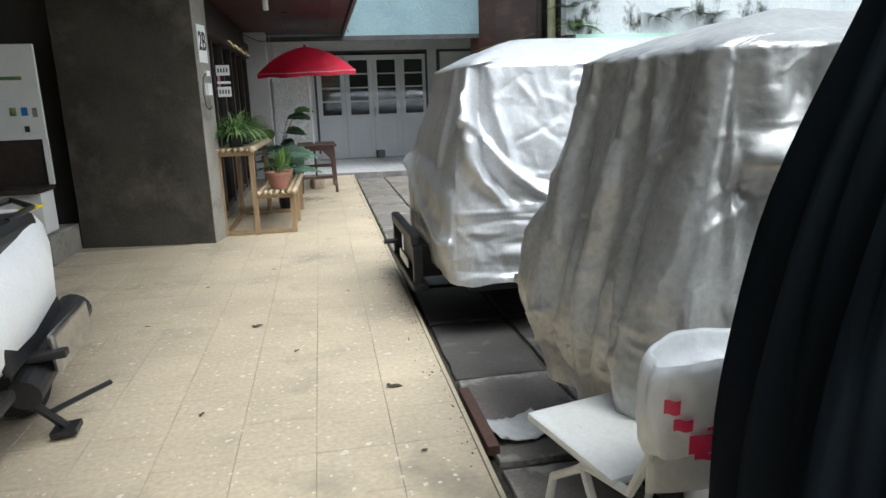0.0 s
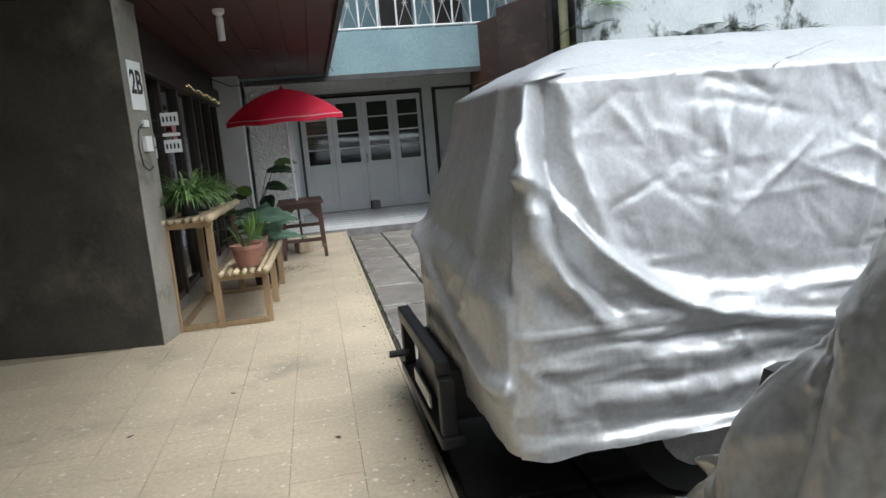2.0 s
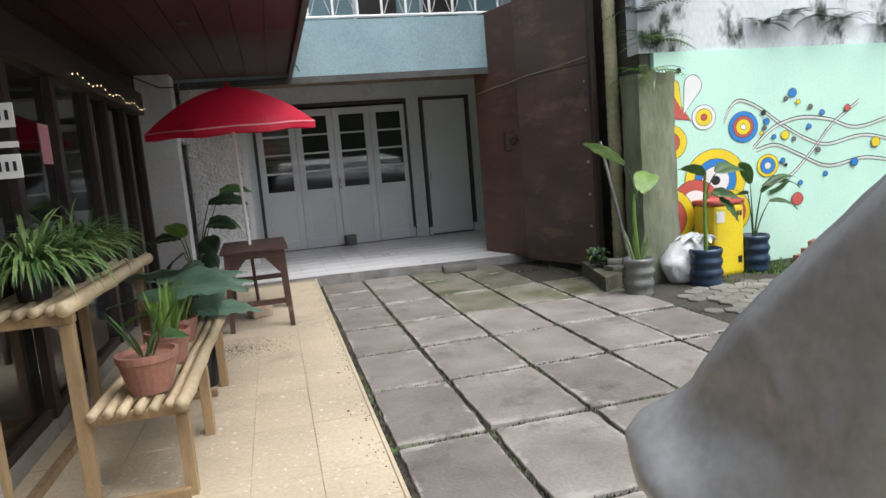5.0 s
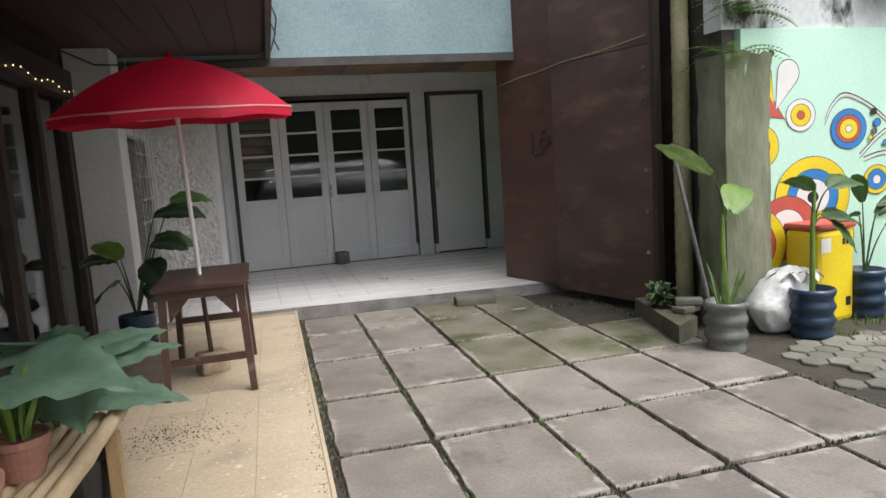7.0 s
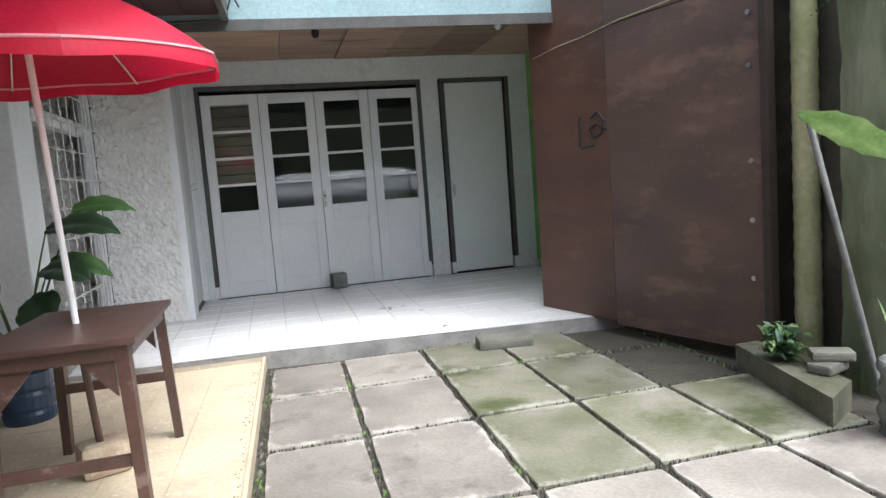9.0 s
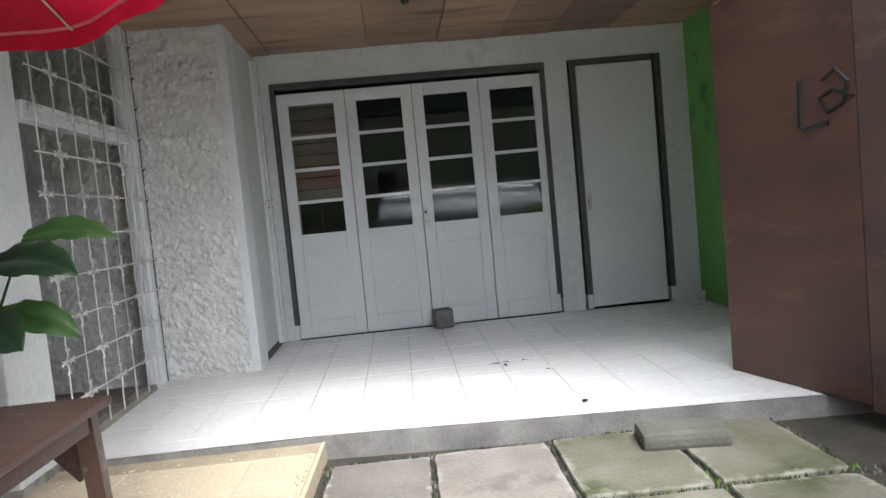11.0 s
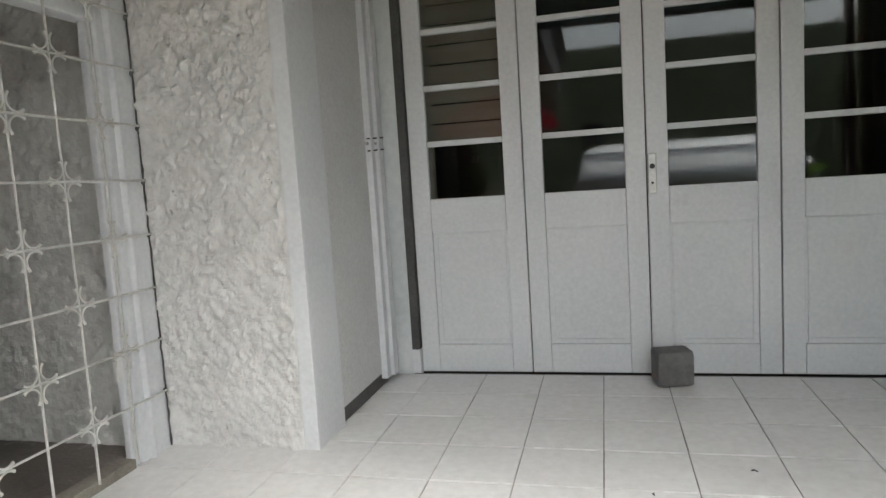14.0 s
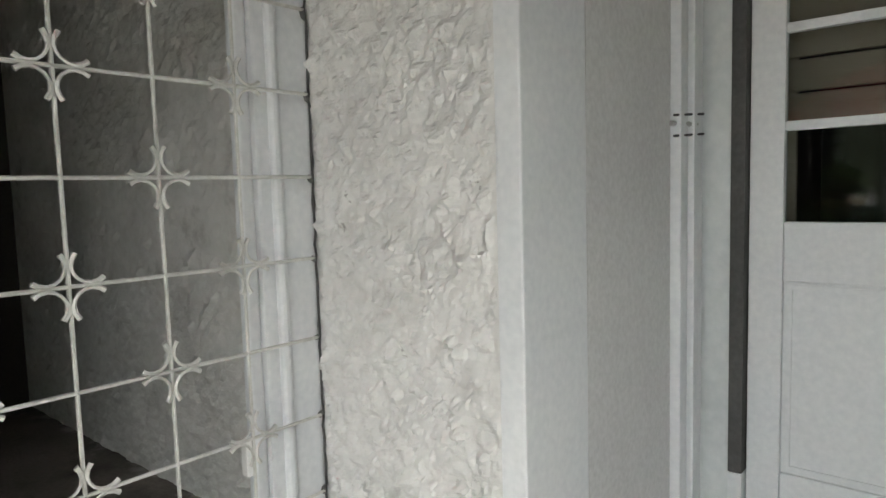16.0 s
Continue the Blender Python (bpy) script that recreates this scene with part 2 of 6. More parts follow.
M_leaf = mat("leaf_green", (0.06, 0.13, 0.035), (0.035, 0.08, 0.022), 9, 0.45, 0.1, 40, rand=0.25)
M_leaf_blue = mat("blue_green_leaf", (0.15, 0.25, 0.175), (0.10, 0.18, 0.125), 10, 0.5, 0.15, 30, rand=0.15)
M_leaf_light = mat("light_leaf", (0.20, 0.33, 0.07), (0.13, 0.24, 0.05), 8, 0.45, 0.1, 40, rand=0.2)
M_leaf_pale = mat("pale_striped_leaf", (0.24, 0.34, 0.13), (0.10, 0.19, 0.05), 14, 0.5, 0.05, 60, rand=0.25)
M_leaf_dark = mat("dark_leaf", (0.03, 0.065, 0.03), (0.02, 0.045, 0.02), 8, 0.35, 0.1, 40, rand=0.2)
M_grass = mat("grass_blade", (0.10, 0.19, 0.035), (0.06, 0.12, 0.02), 9, 0.6, 0)
M_red_cloth = mat("red_parasol_cloth", (0.68, 0.018, 0.06), (0.60, 0.014, 0.05), 3, 0.6, 0.05, 60)


def let_light_through(m, share):
    """Thin cloth: part of the light passes and glows on the other side."""
    n, l = m.node_tree.nodes, m.node_tree.links
    b, out = n["Principled BSDF"], n["Material Output"]
    tr, mix = n.new("ShaderNodeBsdfTranslucent"), n.new("ShaderNodeMixShader")
    mix.inputs["Fac"].default_value = share
    l.new(b.inputs["Base Color"].links[0].from_socket, tr.inputs["Color"])
    l.new(b.outputs[0], mix.inputs[1])
    l.new(tr.outputs[0], mix.inputs[2])
    l.new(mix.outputs[0], out.inputs["Surface"])


let_light_through(M_red_cloth, 0.4)
for leafy in (M_leaf, M_leaf_blue, M_leaf_light, M_leaf_pale):
    let_light_through(leafy, 0.25)
M_pink_trim = mat("pink_trim", (0.75, 0.35, 0.38), (0.7, 0.3, 0.33), 9, 0.6, 0)
M_white = mat("white_plain", (0.78, 0.78, 0.77), (0.72, 0.72, 0.71), 4, 0.55, 0.03)
M_ink = mat("black_ink", (0.015, 0.015, 0.016), None, 5, 0.6, 0)
M_navy = mat("navy_tarpaulin", (0.006, 0.010, 0.017), (0.003, 0.006, 0.008), 4, 0.85, 0.3, 30, spec=0.15, stretch=(1, 1, 0.2))
M_navy_edge = mat("blue_tarpaulin_edge", (0.012, 0.018, 0.10), (0.009, 0.012, 0.06), 4, 0.65, 0.1, 30)
# copy of the rough white plaster, its grey patches put in for indoor shade
M_wall_dim = mat("shaded_roughcast", (0.70, 0.70, 0.68), (0.58, 0.58, 0.56), 3, 0.9, 0.6, 26, stain=(0.36, 0.355, 0.34), stain_scale=4, stain_at=0.58, stain_soft=0.15, dist=0.02)
M_inner_board = mat("beige_inner_board", (0.50, 0.44, 0.35), (0.38, 0.33, 0.26), 3, 0.7, 0.1, 50, stretch=(1, 1, 6))
M_bag = mat("white_plastic_bag", (0.74, 0.75, 0.75), (0.66, 0.67, 0.68), 8, 0.3, 0.3, 24, dist=0.02)
M_red_print = mat("red_print", (0.68, 0.03, 0.10), (0.6, 0.05, 0.12), 9, 0.4, 0.1)
M_yellow = mat("yellow_paint", (0.80, 0.62, 0.02), (0.74, 0.55, 0.02), 4, 0.5, 0.03)
M_mblue = mat("blue_paint", (0.03, 0.22, 0.58), (0.025, 0.18, 0.5), 4, 0.6, 0.03)
M_mred = mat("brick_red_paint", (0.52, 0.10, 0.075), (0.46, 0.085, 0.065), 4, 0.6, 0.03)
M_bluebag = mat("dark_blue_jug", (0.02, 0.045, 0.085), (0.015, 0.03, 0.06), 6, 0.3, 0.05)
M_clear = mat("cloudy_plastic", (0.16, 0.17, 0.16), (0.08, 0.085, 0.08), 8, 0.25, 0.1)
M_brick = mat("red_brick", (0.42, 0.15, 0.10), (0.34, 0.12, 0.08), 8, 0.85, 0.3, rand=0.15)
M_block = mat("grey_stone", (0.17, 0.17, 0.165), (0.11, 0.11, 0.11), 9, 0.9, 0.5, 40)
M_glass = glass("window_glass")
M_ply = mat("old_plywood", (0.32, 0.21, 0.14), (0.19, 0.13, 0.10), 2, 0.7, 0.1, 40, rand=0.35, stain=(0.07, 0.05, 0.045), stain_scale=1.6, stain_at=0.57, stretch=(0.5, 3, 1))
for node in M_ply.node_tree.nodes:
    if node.type == "MAP_RANGE" and node.inputs["Value"].links[0].from_node.type == "OBJECT_INFO":
        island = M_ply.node_tree.nodes.new("ShaderNodeNewGeometry")
        M_ply.node_tree.links.new(island.outputs["Random Per Island"], node.inputs["Value"])
        break
M_bulb = glow("fairy_bulb", (1.0, 0.75, 0.35), 2.0)


# ---- mesh helpers ----
def part(name, bm, material, parent=None, label="", smooth=False, at=None):
    me = bpy.data.meshes.new(name)
    bm.to_mesh(me)
    bm.free()
    for m in material if isinstance(material, (list, tuple)) else [material]:
        me.materials.append(m)
    if smooth:
        me.polygons.foreach_set("use_smooth", [True] * len(me.polygons))
    ob = new(name, me)
    if at is not None:
        ob.matrix_basis = at
    if parent:
        ob.parent = parent
    if label:
        ob["label"] = label
    return ob


def thing(name, label, category, group="", kind="", at=None):
    ob = new(name)
    ob.empty_display_size = 0.1
    if at is not None:
        ob.matrix_basis = at
    return tagged(ob, label, category, group, kind)


def bx(x0, y0, z0, x1, y1, z1, bev=0.0, bm=None, m=None):
    bm = bm or bmesh.new()
    made = bmesh.ops.create_cube(bm, size=1.0, matrix=Matrix.Translation(((x0 + x1) / 2, (y0 + y1) / 2, (z0 + z1) / 2)) @ Matrix.Diagonal((abs(x1 - x0), abs(y1 - y0), abs(z1 - z0), 1)))
    vs = made["verts"]
    if bev:
        es = list({e for v in vs for e in v.link_edges})
        out = bmesh.ops.bevel(bm, geom=es, offset=bev, segments=2, profile=0.6, affect="EDGES")
        vs = [v for v in out["verts"]]
    if m is not None:
        bmesh.ops.transform(bm, matrix=m, verts=list({v for v in vs}) if not bev else bm.verts[:])
    return bm


def rod(p, q, r0, r1=None, seg=8, bm=None):
    bm = bm or bmesh.new()
    p, q = Vector(p), Vector(q)
    d = q - p
    m = Matrix.Translation((p + q) / 2) @ d.to_track_quat("Z", "Y").to_matrix().to_4x4()
    bmesh.ops.create_cone(bm, cap_ends=True, segments=seg, radius1=r0, radius2=r0 if r1 is None else r1, depth=d.length, matrix=m)
    return bm


def pipe(points, r, seg=6, bm=None):
    """A bent tube through the points."""
    bm = bm or bmesh.new()
    pts = [Vector(p) for p in points]
    rings = []
    for i, p in enumerate(pts):
        d = (pts[min(i + 1, len(pts) - 1)] - pts[max(i - 1, 0)]).normalized()
        a = d.orthogonal().normalized() if not rings else (side - d * side.dot(d)).normalized()
        side = a
        b = d.cross(a)
        rr = r[i] if isinstance(r, (list, tuple)) else r
        rings.append([bm.verts.new(p + (a * math.cos(k * math.tau / seg) + b * math.sin(k * math.tau / seg)) * rr) for k in range(seg)])
    for u, v in zip(rings, rings[1:]):
        for k in range(seg):
            bm.faces.new((u[k], u[(k + 1) % seg], v[(k + 1) % seg], v[k]))
    bm.faces.new(rings[0][::-1])
    bm.faces.new(rings[-1])
    return bm


def lathe(profile, seg=20, bm=None, centre=(0, 0, 0)):
    """A turned body from (radius, height) pairs."""
    bm = bm or bmesh.new()
    c = Vector(centre)
    rings = [[bm.verts.new(c + Vector((r * math.cos(k * math.tau / seg), r * math.sin(k * math.tau / seg), z))) for k in range(seg)] for r, z in profile]
    for u, v in zip(rings, rings[1:]):
        for k in range(seg):
            bm.faces.new((u[k], u[(k + 1) % seg], v[(k + 1) % seg], v[k]))
    bm.faces.new(rings[0][::-1])
    bm.faces.new(rings[-1])
    return bm


def prism(outline, z0, z1, bm=None):
    """An upright solid over a plan outline (anticlockwise)."""
    bm = bm or bmesh.new()
    lo = [bm.verts.new((x, y, z0)) for x, y in outline]
    hi = [bm.verts.new((x, y, z1)) for x, y in outline]
    bm.faces.new(lo[::-1])
    bm.faces.new(hi)
    for i in range(len(lo)):
        j = (i + 1) % len(lo)
        bm.faces.new((lo[i], lo[j], hi[j], hi[i]))
    return bm


def wall(name, bm, material, label):
    return tagged(part(name, bm, material), label, "wall", kind="structure")


def fbm(x, y, z=0.0):
    return noise.fractal(Vector((x, y, z)), 1.0, 2.0, 4)


SKEW = 0.0235
LEFT = pose(0, 0, 0, 0, 0, -math.degrees(math.atan(SKEW)))  # the long house stands a little askew

# ---- ground and floors ----
tagged(part("ground", bx(-60, -60, -0.30, 60, 60, -0.10), M_dirt), "dark bare soil under the yard and slabs", "ground", kind="structure")
TAN_END = 10.19
tan_floor = tagged(part("floor", prism([(-9, -9), (0.975 - 9 * SKEW, -9), (0.975 + TAN_END * SKEW, TAN_END), (-0.62, TAN_END + 0.03), (-9, TAN_END)], -0.0995, -0.006), M_grout),
                   "worn beige terrazzo walkway along the house, stained", "floor", kind="structure")
part("kerb_edge", prism([(0.977 - 9 * SKEW, -9), (0.995 - 9 * SKEW, -9), (0.995 + TAN_END * SKEW, TAN_END), (0.977 + TAN_END * SKEW, TAN_END)], -0.0995, -0.002), M_terrazzo, tan_floor)

# white porch floor: it falls slightly from the doors to the yard
PORCH = [(-0.08, 10.22), (1.21, 10.20), (3.9, 9.93), (4.47, 9.93), (4.47, 12.80), (-0.08, 12.80)]
FALL = Matrix(((1, 0, 0, 0), (0, 1, 0, 0), (0, 0.0145, 1, -0.0145 * 12.78 + 0.066), (0, 0, 0, 1)))
bm = prism(PORCH, -0.13, -0.006)
bmesh.ops.transform(bm, matrix=FALL, verts=bm.verts)
porch_floor = tagged(part("floor_porch", bm, M_tile_joint), "white glazed tile porch floor with dark joints", "floor", kind="structure")
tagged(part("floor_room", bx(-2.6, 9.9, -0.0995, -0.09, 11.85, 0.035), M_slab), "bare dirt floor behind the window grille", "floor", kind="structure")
tagged(part("floor_shop", bx(-5.2, 4.9, -0.005, -0.72, 9.85, 0.02), M_dark_room), "dim floor inside the closed shop", "floor", kind="structure")

# ---- the porch: door wall, plaster pier, recess, green wall ----
WY = 12.78
wb = bx(0.59, WY, -0.1, 0.70, WY + 0.18, 2.9)
bx(3.146, WY, -0.1, 3.352, WY + 0.18, 2.9, bm=wb)
bx(4.212, WY, -0.1, 4.60, WY + 0.18, 2.9, bm=wb)
bx(0.70, WY, 2.335, 3.146, WY + 0.18, 2.9, bm=wb)
bx(3.352, WY, 2.335, 4.212, WY + 0.18, 2.9, bm=wb)
wall("wall_door", wb, M_mint_plaster, "pale blue-white plaster wall around the porch doors")
# unseen room shell behind the doors, its dimness put into the base colour
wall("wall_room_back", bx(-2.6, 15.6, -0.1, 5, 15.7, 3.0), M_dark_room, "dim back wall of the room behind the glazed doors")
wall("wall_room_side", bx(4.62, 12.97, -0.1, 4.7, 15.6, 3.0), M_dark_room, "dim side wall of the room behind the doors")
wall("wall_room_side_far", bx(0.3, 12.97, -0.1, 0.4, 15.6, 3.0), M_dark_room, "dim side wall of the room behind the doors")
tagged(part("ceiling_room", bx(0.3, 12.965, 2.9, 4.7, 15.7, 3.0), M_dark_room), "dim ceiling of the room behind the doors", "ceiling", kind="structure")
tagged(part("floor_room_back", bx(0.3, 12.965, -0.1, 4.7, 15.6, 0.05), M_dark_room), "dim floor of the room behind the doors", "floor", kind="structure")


def rough_slab(x0, x1, z0, z1, y, thick, nx, nz, amp, seed):
    """A roughcast face towards -y with trowelled lumps, on a solid back."""
    bm = bmesh.new()
    rows = []
    for j in range(nz + 1):
        row = []
        for i in range(nx + 1):
            x, z = x0 + (x1 - x0) * i / nx, z0 + (z1 - z0) * j / nz
            d = fbm(x * 9 + seed, z * 9) * 0.5 + fbm(x * 26, z * 22 + seed) * 0.5 + max(0.0, fbm(x * 16 + 40, z * 16 + seed) - 0.25) * 1.6
            edge = min(1.0, min(i, nx - i) / 3.0)
            row.append(bm.verts.new((x, y - amp * d * edge - 0.004, z)))
        rows.append(row)
    for a, b in zip(rows, rows[1:]):
        for i in range(nx):
            bm.faces.new((a[i], a[i + 1], b[i + 1], b[i]))
    bx(x0, y + 0.012, z0, x1, y + thick, z1, bm=bm)
    return bm


wall("wall_pier", rough_slab(-0.10, 0.53, 0.03, 2.62, 11.785, 1.0, 80, 300, 0.025, 1.0), M_rough, "rough white roughcast plaster pier beside the doors")
tagged(part("trim", bx(0.53, 11.775, 0.04, 0.597, 12.05, 2.62, 0.006), M_door), "smooth white plaster edge of the pier", "trim", kind="structure")
wall("wall_recess", bx(0.50, 12.05, 0.0, 0.585, 12.79, 2.62), M_mint_plaster, "pale plaster side of the door recess")
board = thing("wall_board", "smooth grey-white board fixed in the door recess", "panel")
part("panel", bx(0.587, 12.052, 0.13, 0.595, 12.56, 2.5), M_board, board)
# strip coloured dark to stand for the open gap's shade below the board
part("bottom_gap", bx(0.5865, 12.052, 0.062, 0.591, 12.70, 0.128), M_putty, board, "dark strip in place of the shaded gap under the board")
part("batten", bx(0.587, 12.565, 0.10, 0.625, 12.62, 2.5, 0.004), M_door, board)
for k, (za, zb) in enumerate(((1.262, 1.272), (1.322, 1.332))):
    part("hook", rod((0.612, 12.545, za), (0.645, 12.69, zb), 0.004, seg=6), M_black, board)
part("batten", bx(0.587, 12.63, 0.10, 0.64, 12.70, 2.5, 0.004), M_door, board)
part("hasp", rod((0.60, 12.55, 1.30), (0.635, 12.66, 1.30), 0.008), M_steel, board, "small dark steel hasp")
wall("wall_behind_grille", rough_slab(-2.6, -0.10, 0.0, 2.62, 11.79, 0.3, 90, 110, 0.014, 9.0), M_wall_dim, "roughcast white wall behind the grille, greyed for shade")
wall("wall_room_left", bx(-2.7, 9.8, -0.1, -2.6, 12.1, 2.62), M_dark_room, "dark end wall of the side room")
# added ceiling that keeps sky light out of the side room
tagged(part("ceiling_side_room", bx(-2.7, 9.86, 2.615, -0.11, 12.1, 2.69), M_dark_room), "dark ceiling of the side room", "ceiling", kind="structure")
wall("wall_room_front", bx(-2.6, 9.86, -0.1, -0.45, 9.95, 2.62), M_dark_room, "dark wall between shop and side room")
wall("wall_green", bx(4.45, 10.0, -0.09, 4.56, 12.78, 2.9), M_green, "bright green painted porch side wall, scuffed")
wall("wall_house_side", bx(4.60, 10.0, -0.1, 4.75, 13.0, 5.6), M_old_wall, "weathered side wall of the upstairs house")
tagged(part("trim_green_foot", bx(4.42, 12.70, 0.06, 4.449, 12.777, 0.14), M_mint_plaster), "small plaster foot in the porch corner", "trim", kind="structure")

# porch ceiling of old plywood sheets
bm = bmesh.new()
xs = [-0.1, 0.75, 1.6, 2.2, 2.75, 3.2, 3.75, 4.46]
for i, (a, b) in enumerate(zip(xs, xs[1:])):
    bx(a + 0.004, 10.42, 2.585 + 0.004 * (i % 3), b - 0.004, 12.79, 2.61, bm=bm)
tagged(part("ceiling_porch", bm, M_ply), "old brown plywood sheets, patched and peeling", "ceiling", kind="structure")
lamp = thing("ceiling_lamp_holder", "bare lamp holder hanging from the plywood ceiling", "lamp holder")
part("cup", lathe([(0.02, 2.50), (0.035, 2.53), (0.035, 2.56), (0.02, 2.585)], 12, centre=(1.9, 11.35, 0)), M_black, lamp)
lamp = thing("ceiling_bulb", "small white lamp bulb on the porch ceiling", "lamp")
part("bulb", lathe([(0.012, 2.51), (0.03, 2.525), (0.032, 2.55), (0.018, 2.585)], 12, centre=(3.55, 11.2, 0)), M_white, lamp)

# ---- balcony over the porch ----
BY = 10.32
balcony = thing("balcony", "pale blue concrete balcony with white iron railing", "balcony")
part("front_slab", prism([(-0.5, BY + 0.06), (3.74, BY - 0.10), (3.74, BY + 0.05), (-0.5, BY + 0.2)], 2.37, 3.05), M_blue, balcony)
part("deck", bx(-0.5, BY + 0.21, 2.62, 4.6, 12.95, 2.74), M_blue, balcony)
part("drip_edge", prism([(-0.5, BY + 0.05), (3.74, BY - 0.11), (3.74, BY - 0.103), (-0.5, BY + 0.057)], 2.33, 2.41), M_putty, balcony)
part("top_rail", rod((-0.5, BY + 0.08, 3.80), (4.16, BY - 0.06, 3.80), 0.024), M_white, balcony, "white painted iron rail")
part("bottom_rail", rod((-0.5, BY + 0.08, 3.09), (4.16, BY - 0.06, 3.09), 0.018), M_white, balcony)
for i in range(16):
    x = -0.3 + i * 0.297
    y = BY + 0.08 - (x + 0.5) * 0.03
    part("baluster", bx(x - 0.014, y - 0.008, 3.09, x + 0.014, y + 0.008, 3.80), M_white, balcony)
    if i % 5 != 3:
        ob = rod((x + 0.03, y, 3.12), (x + 0.267, y, 3.77), 0.006, seg=5)
        rod((x + 0.267, y, 3.12), (x + 0.03, y, 3.77), 0.006, seg=5, bm=ob)
        for k in range(6):
            a = k * math.tau / 6
            rod((x + 0.148, y, 3.445), (x + 0.148 + 0.05 * math.cos(a), y, 3.445 + 0.05 * math.sin(a)), 0.007, seg=5, bm=ob)
        part("scroll", ob, M_grille, balcony)
up = bx(-1.5, 12.0, 2.741, 0.9, 12.15, 5.6)
bx(0.9, 12.0, 4.9, 4.6, 12.15, 5.6, bm=up)
bx(1.62, 12.0, 2.741, 2.3, 12.15, 4.9, bm=up)
bx(2.95, 12.0, 2.741, 3.3, 12.15, 4.9, bm=up)
bx(3.9, 12.0, 2.741, 4.6, 12.15, 4.9, bm=up)
wall("wall_upstairs", up, M_blue, "pale blue wall behind the balcony")
for x0, x1 in ((0.9, 1.62), (2.3, 2.95), (3.3, 3.9)):
    w = tagged(thing("door_upstairs", "dark glazed upstairs door behind the railing", "door"), kind="structure")
    part("frame", bx(x0 + 0.002, 12.03, 2.742, x0 + 0.06, 12.1, 4.898), M_white, w)
    part("pane", bx(x0 + 0.062, 12.05, 2.742, x1 - 0.002, 12.07, 4.898), M_mblue if x0 < 1 else M_dark_wood, w)
tagged(part("roof_upstairs", bx(-2, 10.1, 5.6, 5.0, 13.2, 5.75), M_fascia), "flat roof edge over the balcony", "roof", kind="structure")

# ---- doors of the porch ----
def panel_leaf(parent, x0, x1, glazed=True):
    leaf = part("leaf", bx(x0 + 0.003, WY + 0.02, 0.071, x0 + 0.1, WY + 0.06, 2.245, 0.004), M_door, parent)
    part("stile", bx(x1 - 0.1, WY + 0.02, 0.071, x1 - 0.003, WY + 0.06, 2.245, 0.004), M_door, leaf)
    for z0, z1 in ((0.071, 0.22), (0.82, 1.0), (2.14, 2.245)):
        part("cross_rail", bx(x0 + 0.101, WY + 0.021, z0, x1 - 0.101, WY + 0.059, z1, 0.004), M_door, leaf)
    part("lower_panel", bx(x0 + 0.101, WY + 0.034, 0.22, x1 - 0.101, WY + 0.05, 0.82), M_door, leaf)
    for z0, z1, xa, xb in ((0.23, 0.245, x0 + 0.112, x1 - 0.112), (0.795, 0.81, x0 + 0.112, x1 - 0.112), (0.2455, 0.7945, x0 + 0.112, x0 + 0.127), (0.2455, 0.7945, x1 - 0.127, x1 - 0.112)):
        part("moulding", bx(xa, WY + 0.027, z0, xb, WY + 0.0335, z1), M_door, leaf)
    for k in range(3):
        z = 1.0 + (k + 1) * 0.285
        part("glazing_bar", bx(x0 + 0.101, WY + 0.022, z - 0.014, x1 - 0.101, WY + 0.056, z + 0.014, 0.003), M_door, leaf)
    for k in range(4):
        z0, z1 = 1.002 + k * 0.285 + (0.014 if k else 0), 1.283 + k * 0.285 - 0.014
        part("pane", bx(x0 + 0.102, WY + 0.036, z0, x1 - 0.102, WY + 0.040, z1), M_glass, leaf).visible_shadow = False
    return leaf


door = tagged(thing("door_1", "closed white four-leaf folding door with glazed upper panes", "door"), kind="structure")
for i in range(4):
    x0 = 0.745 + i * 0.5975
    panel_leaf(door, x0, x0 + 0.5975)
for x0, x1, z0, z1 in ((0.702, 0.743, 0.20, 2.333), (3.137, 3.144, 0.2, 2.333)):
    part("frame", bx(x0, WY - 0.012, z0, x1, WY + 0.10, z1), M_putty, door, "dark grey unpainted strip")
part("frame", bx(3.10, WY - 0.013, 0.24, 3.1365, WY + 0.017, 2.29), M_putty, door, "dark grey unpainted strip")
part("head", bx(0.744, WY - 0.012, 2.285, 3.136, WY + 0.1, 2.333), M_putty, door, "dark grey unpainted strip")
part("jamb_foot", bx(0.702, WY - 0.012, 0.07, 0.743, WY + 0.1, 0.198), M_door, door)
plate = part("lock_plate", bx(1.945, WY + 0.012, 0.97, 1.985, WY + 0.0195, 1.16, 0.004), M_steel, door, "worn steel lock plate")
part("keyhole", rod((1.965, WY + 0.004, 1.10), (1.965, WY + 0.012, 1.10), 0.013), M_black, plate)
part("keyhole", rod((1.965, WY + 0.009, 1.02), (1.965, WY + 0.012, 1.02), 0.007), M_black, plate)

door = tagged(thing("door_2", "closed plain white flush door with dark frame strips", "door"), kind="structure")
part("leaf", bx(3.43, WY + 0.005, 0.085, 4.135, WY + 0.05, 2.28, 0.004), M_door, door)
for x0, x1 in ((3.354, 3.425), (4.14, 4.21)):
    part("frame", bx(x0 + 0.022, WY - 0.012, 0.20, x1 - 0.002, WY + 0.09, 2.333), M_putty, door, "dark grey unpainted strip")
    part("jamb_foot", bx(x0 + 0.022, WY - 0.01, 0.07, x1 - 0.002, WY + 0.09, 0.198), M_door, door)
part("head", bx(3.425, WY - 0.012, 2.285, 4.138, WY + 0.09, 2.333), M_putty, door, "dark grey unpainted strip")
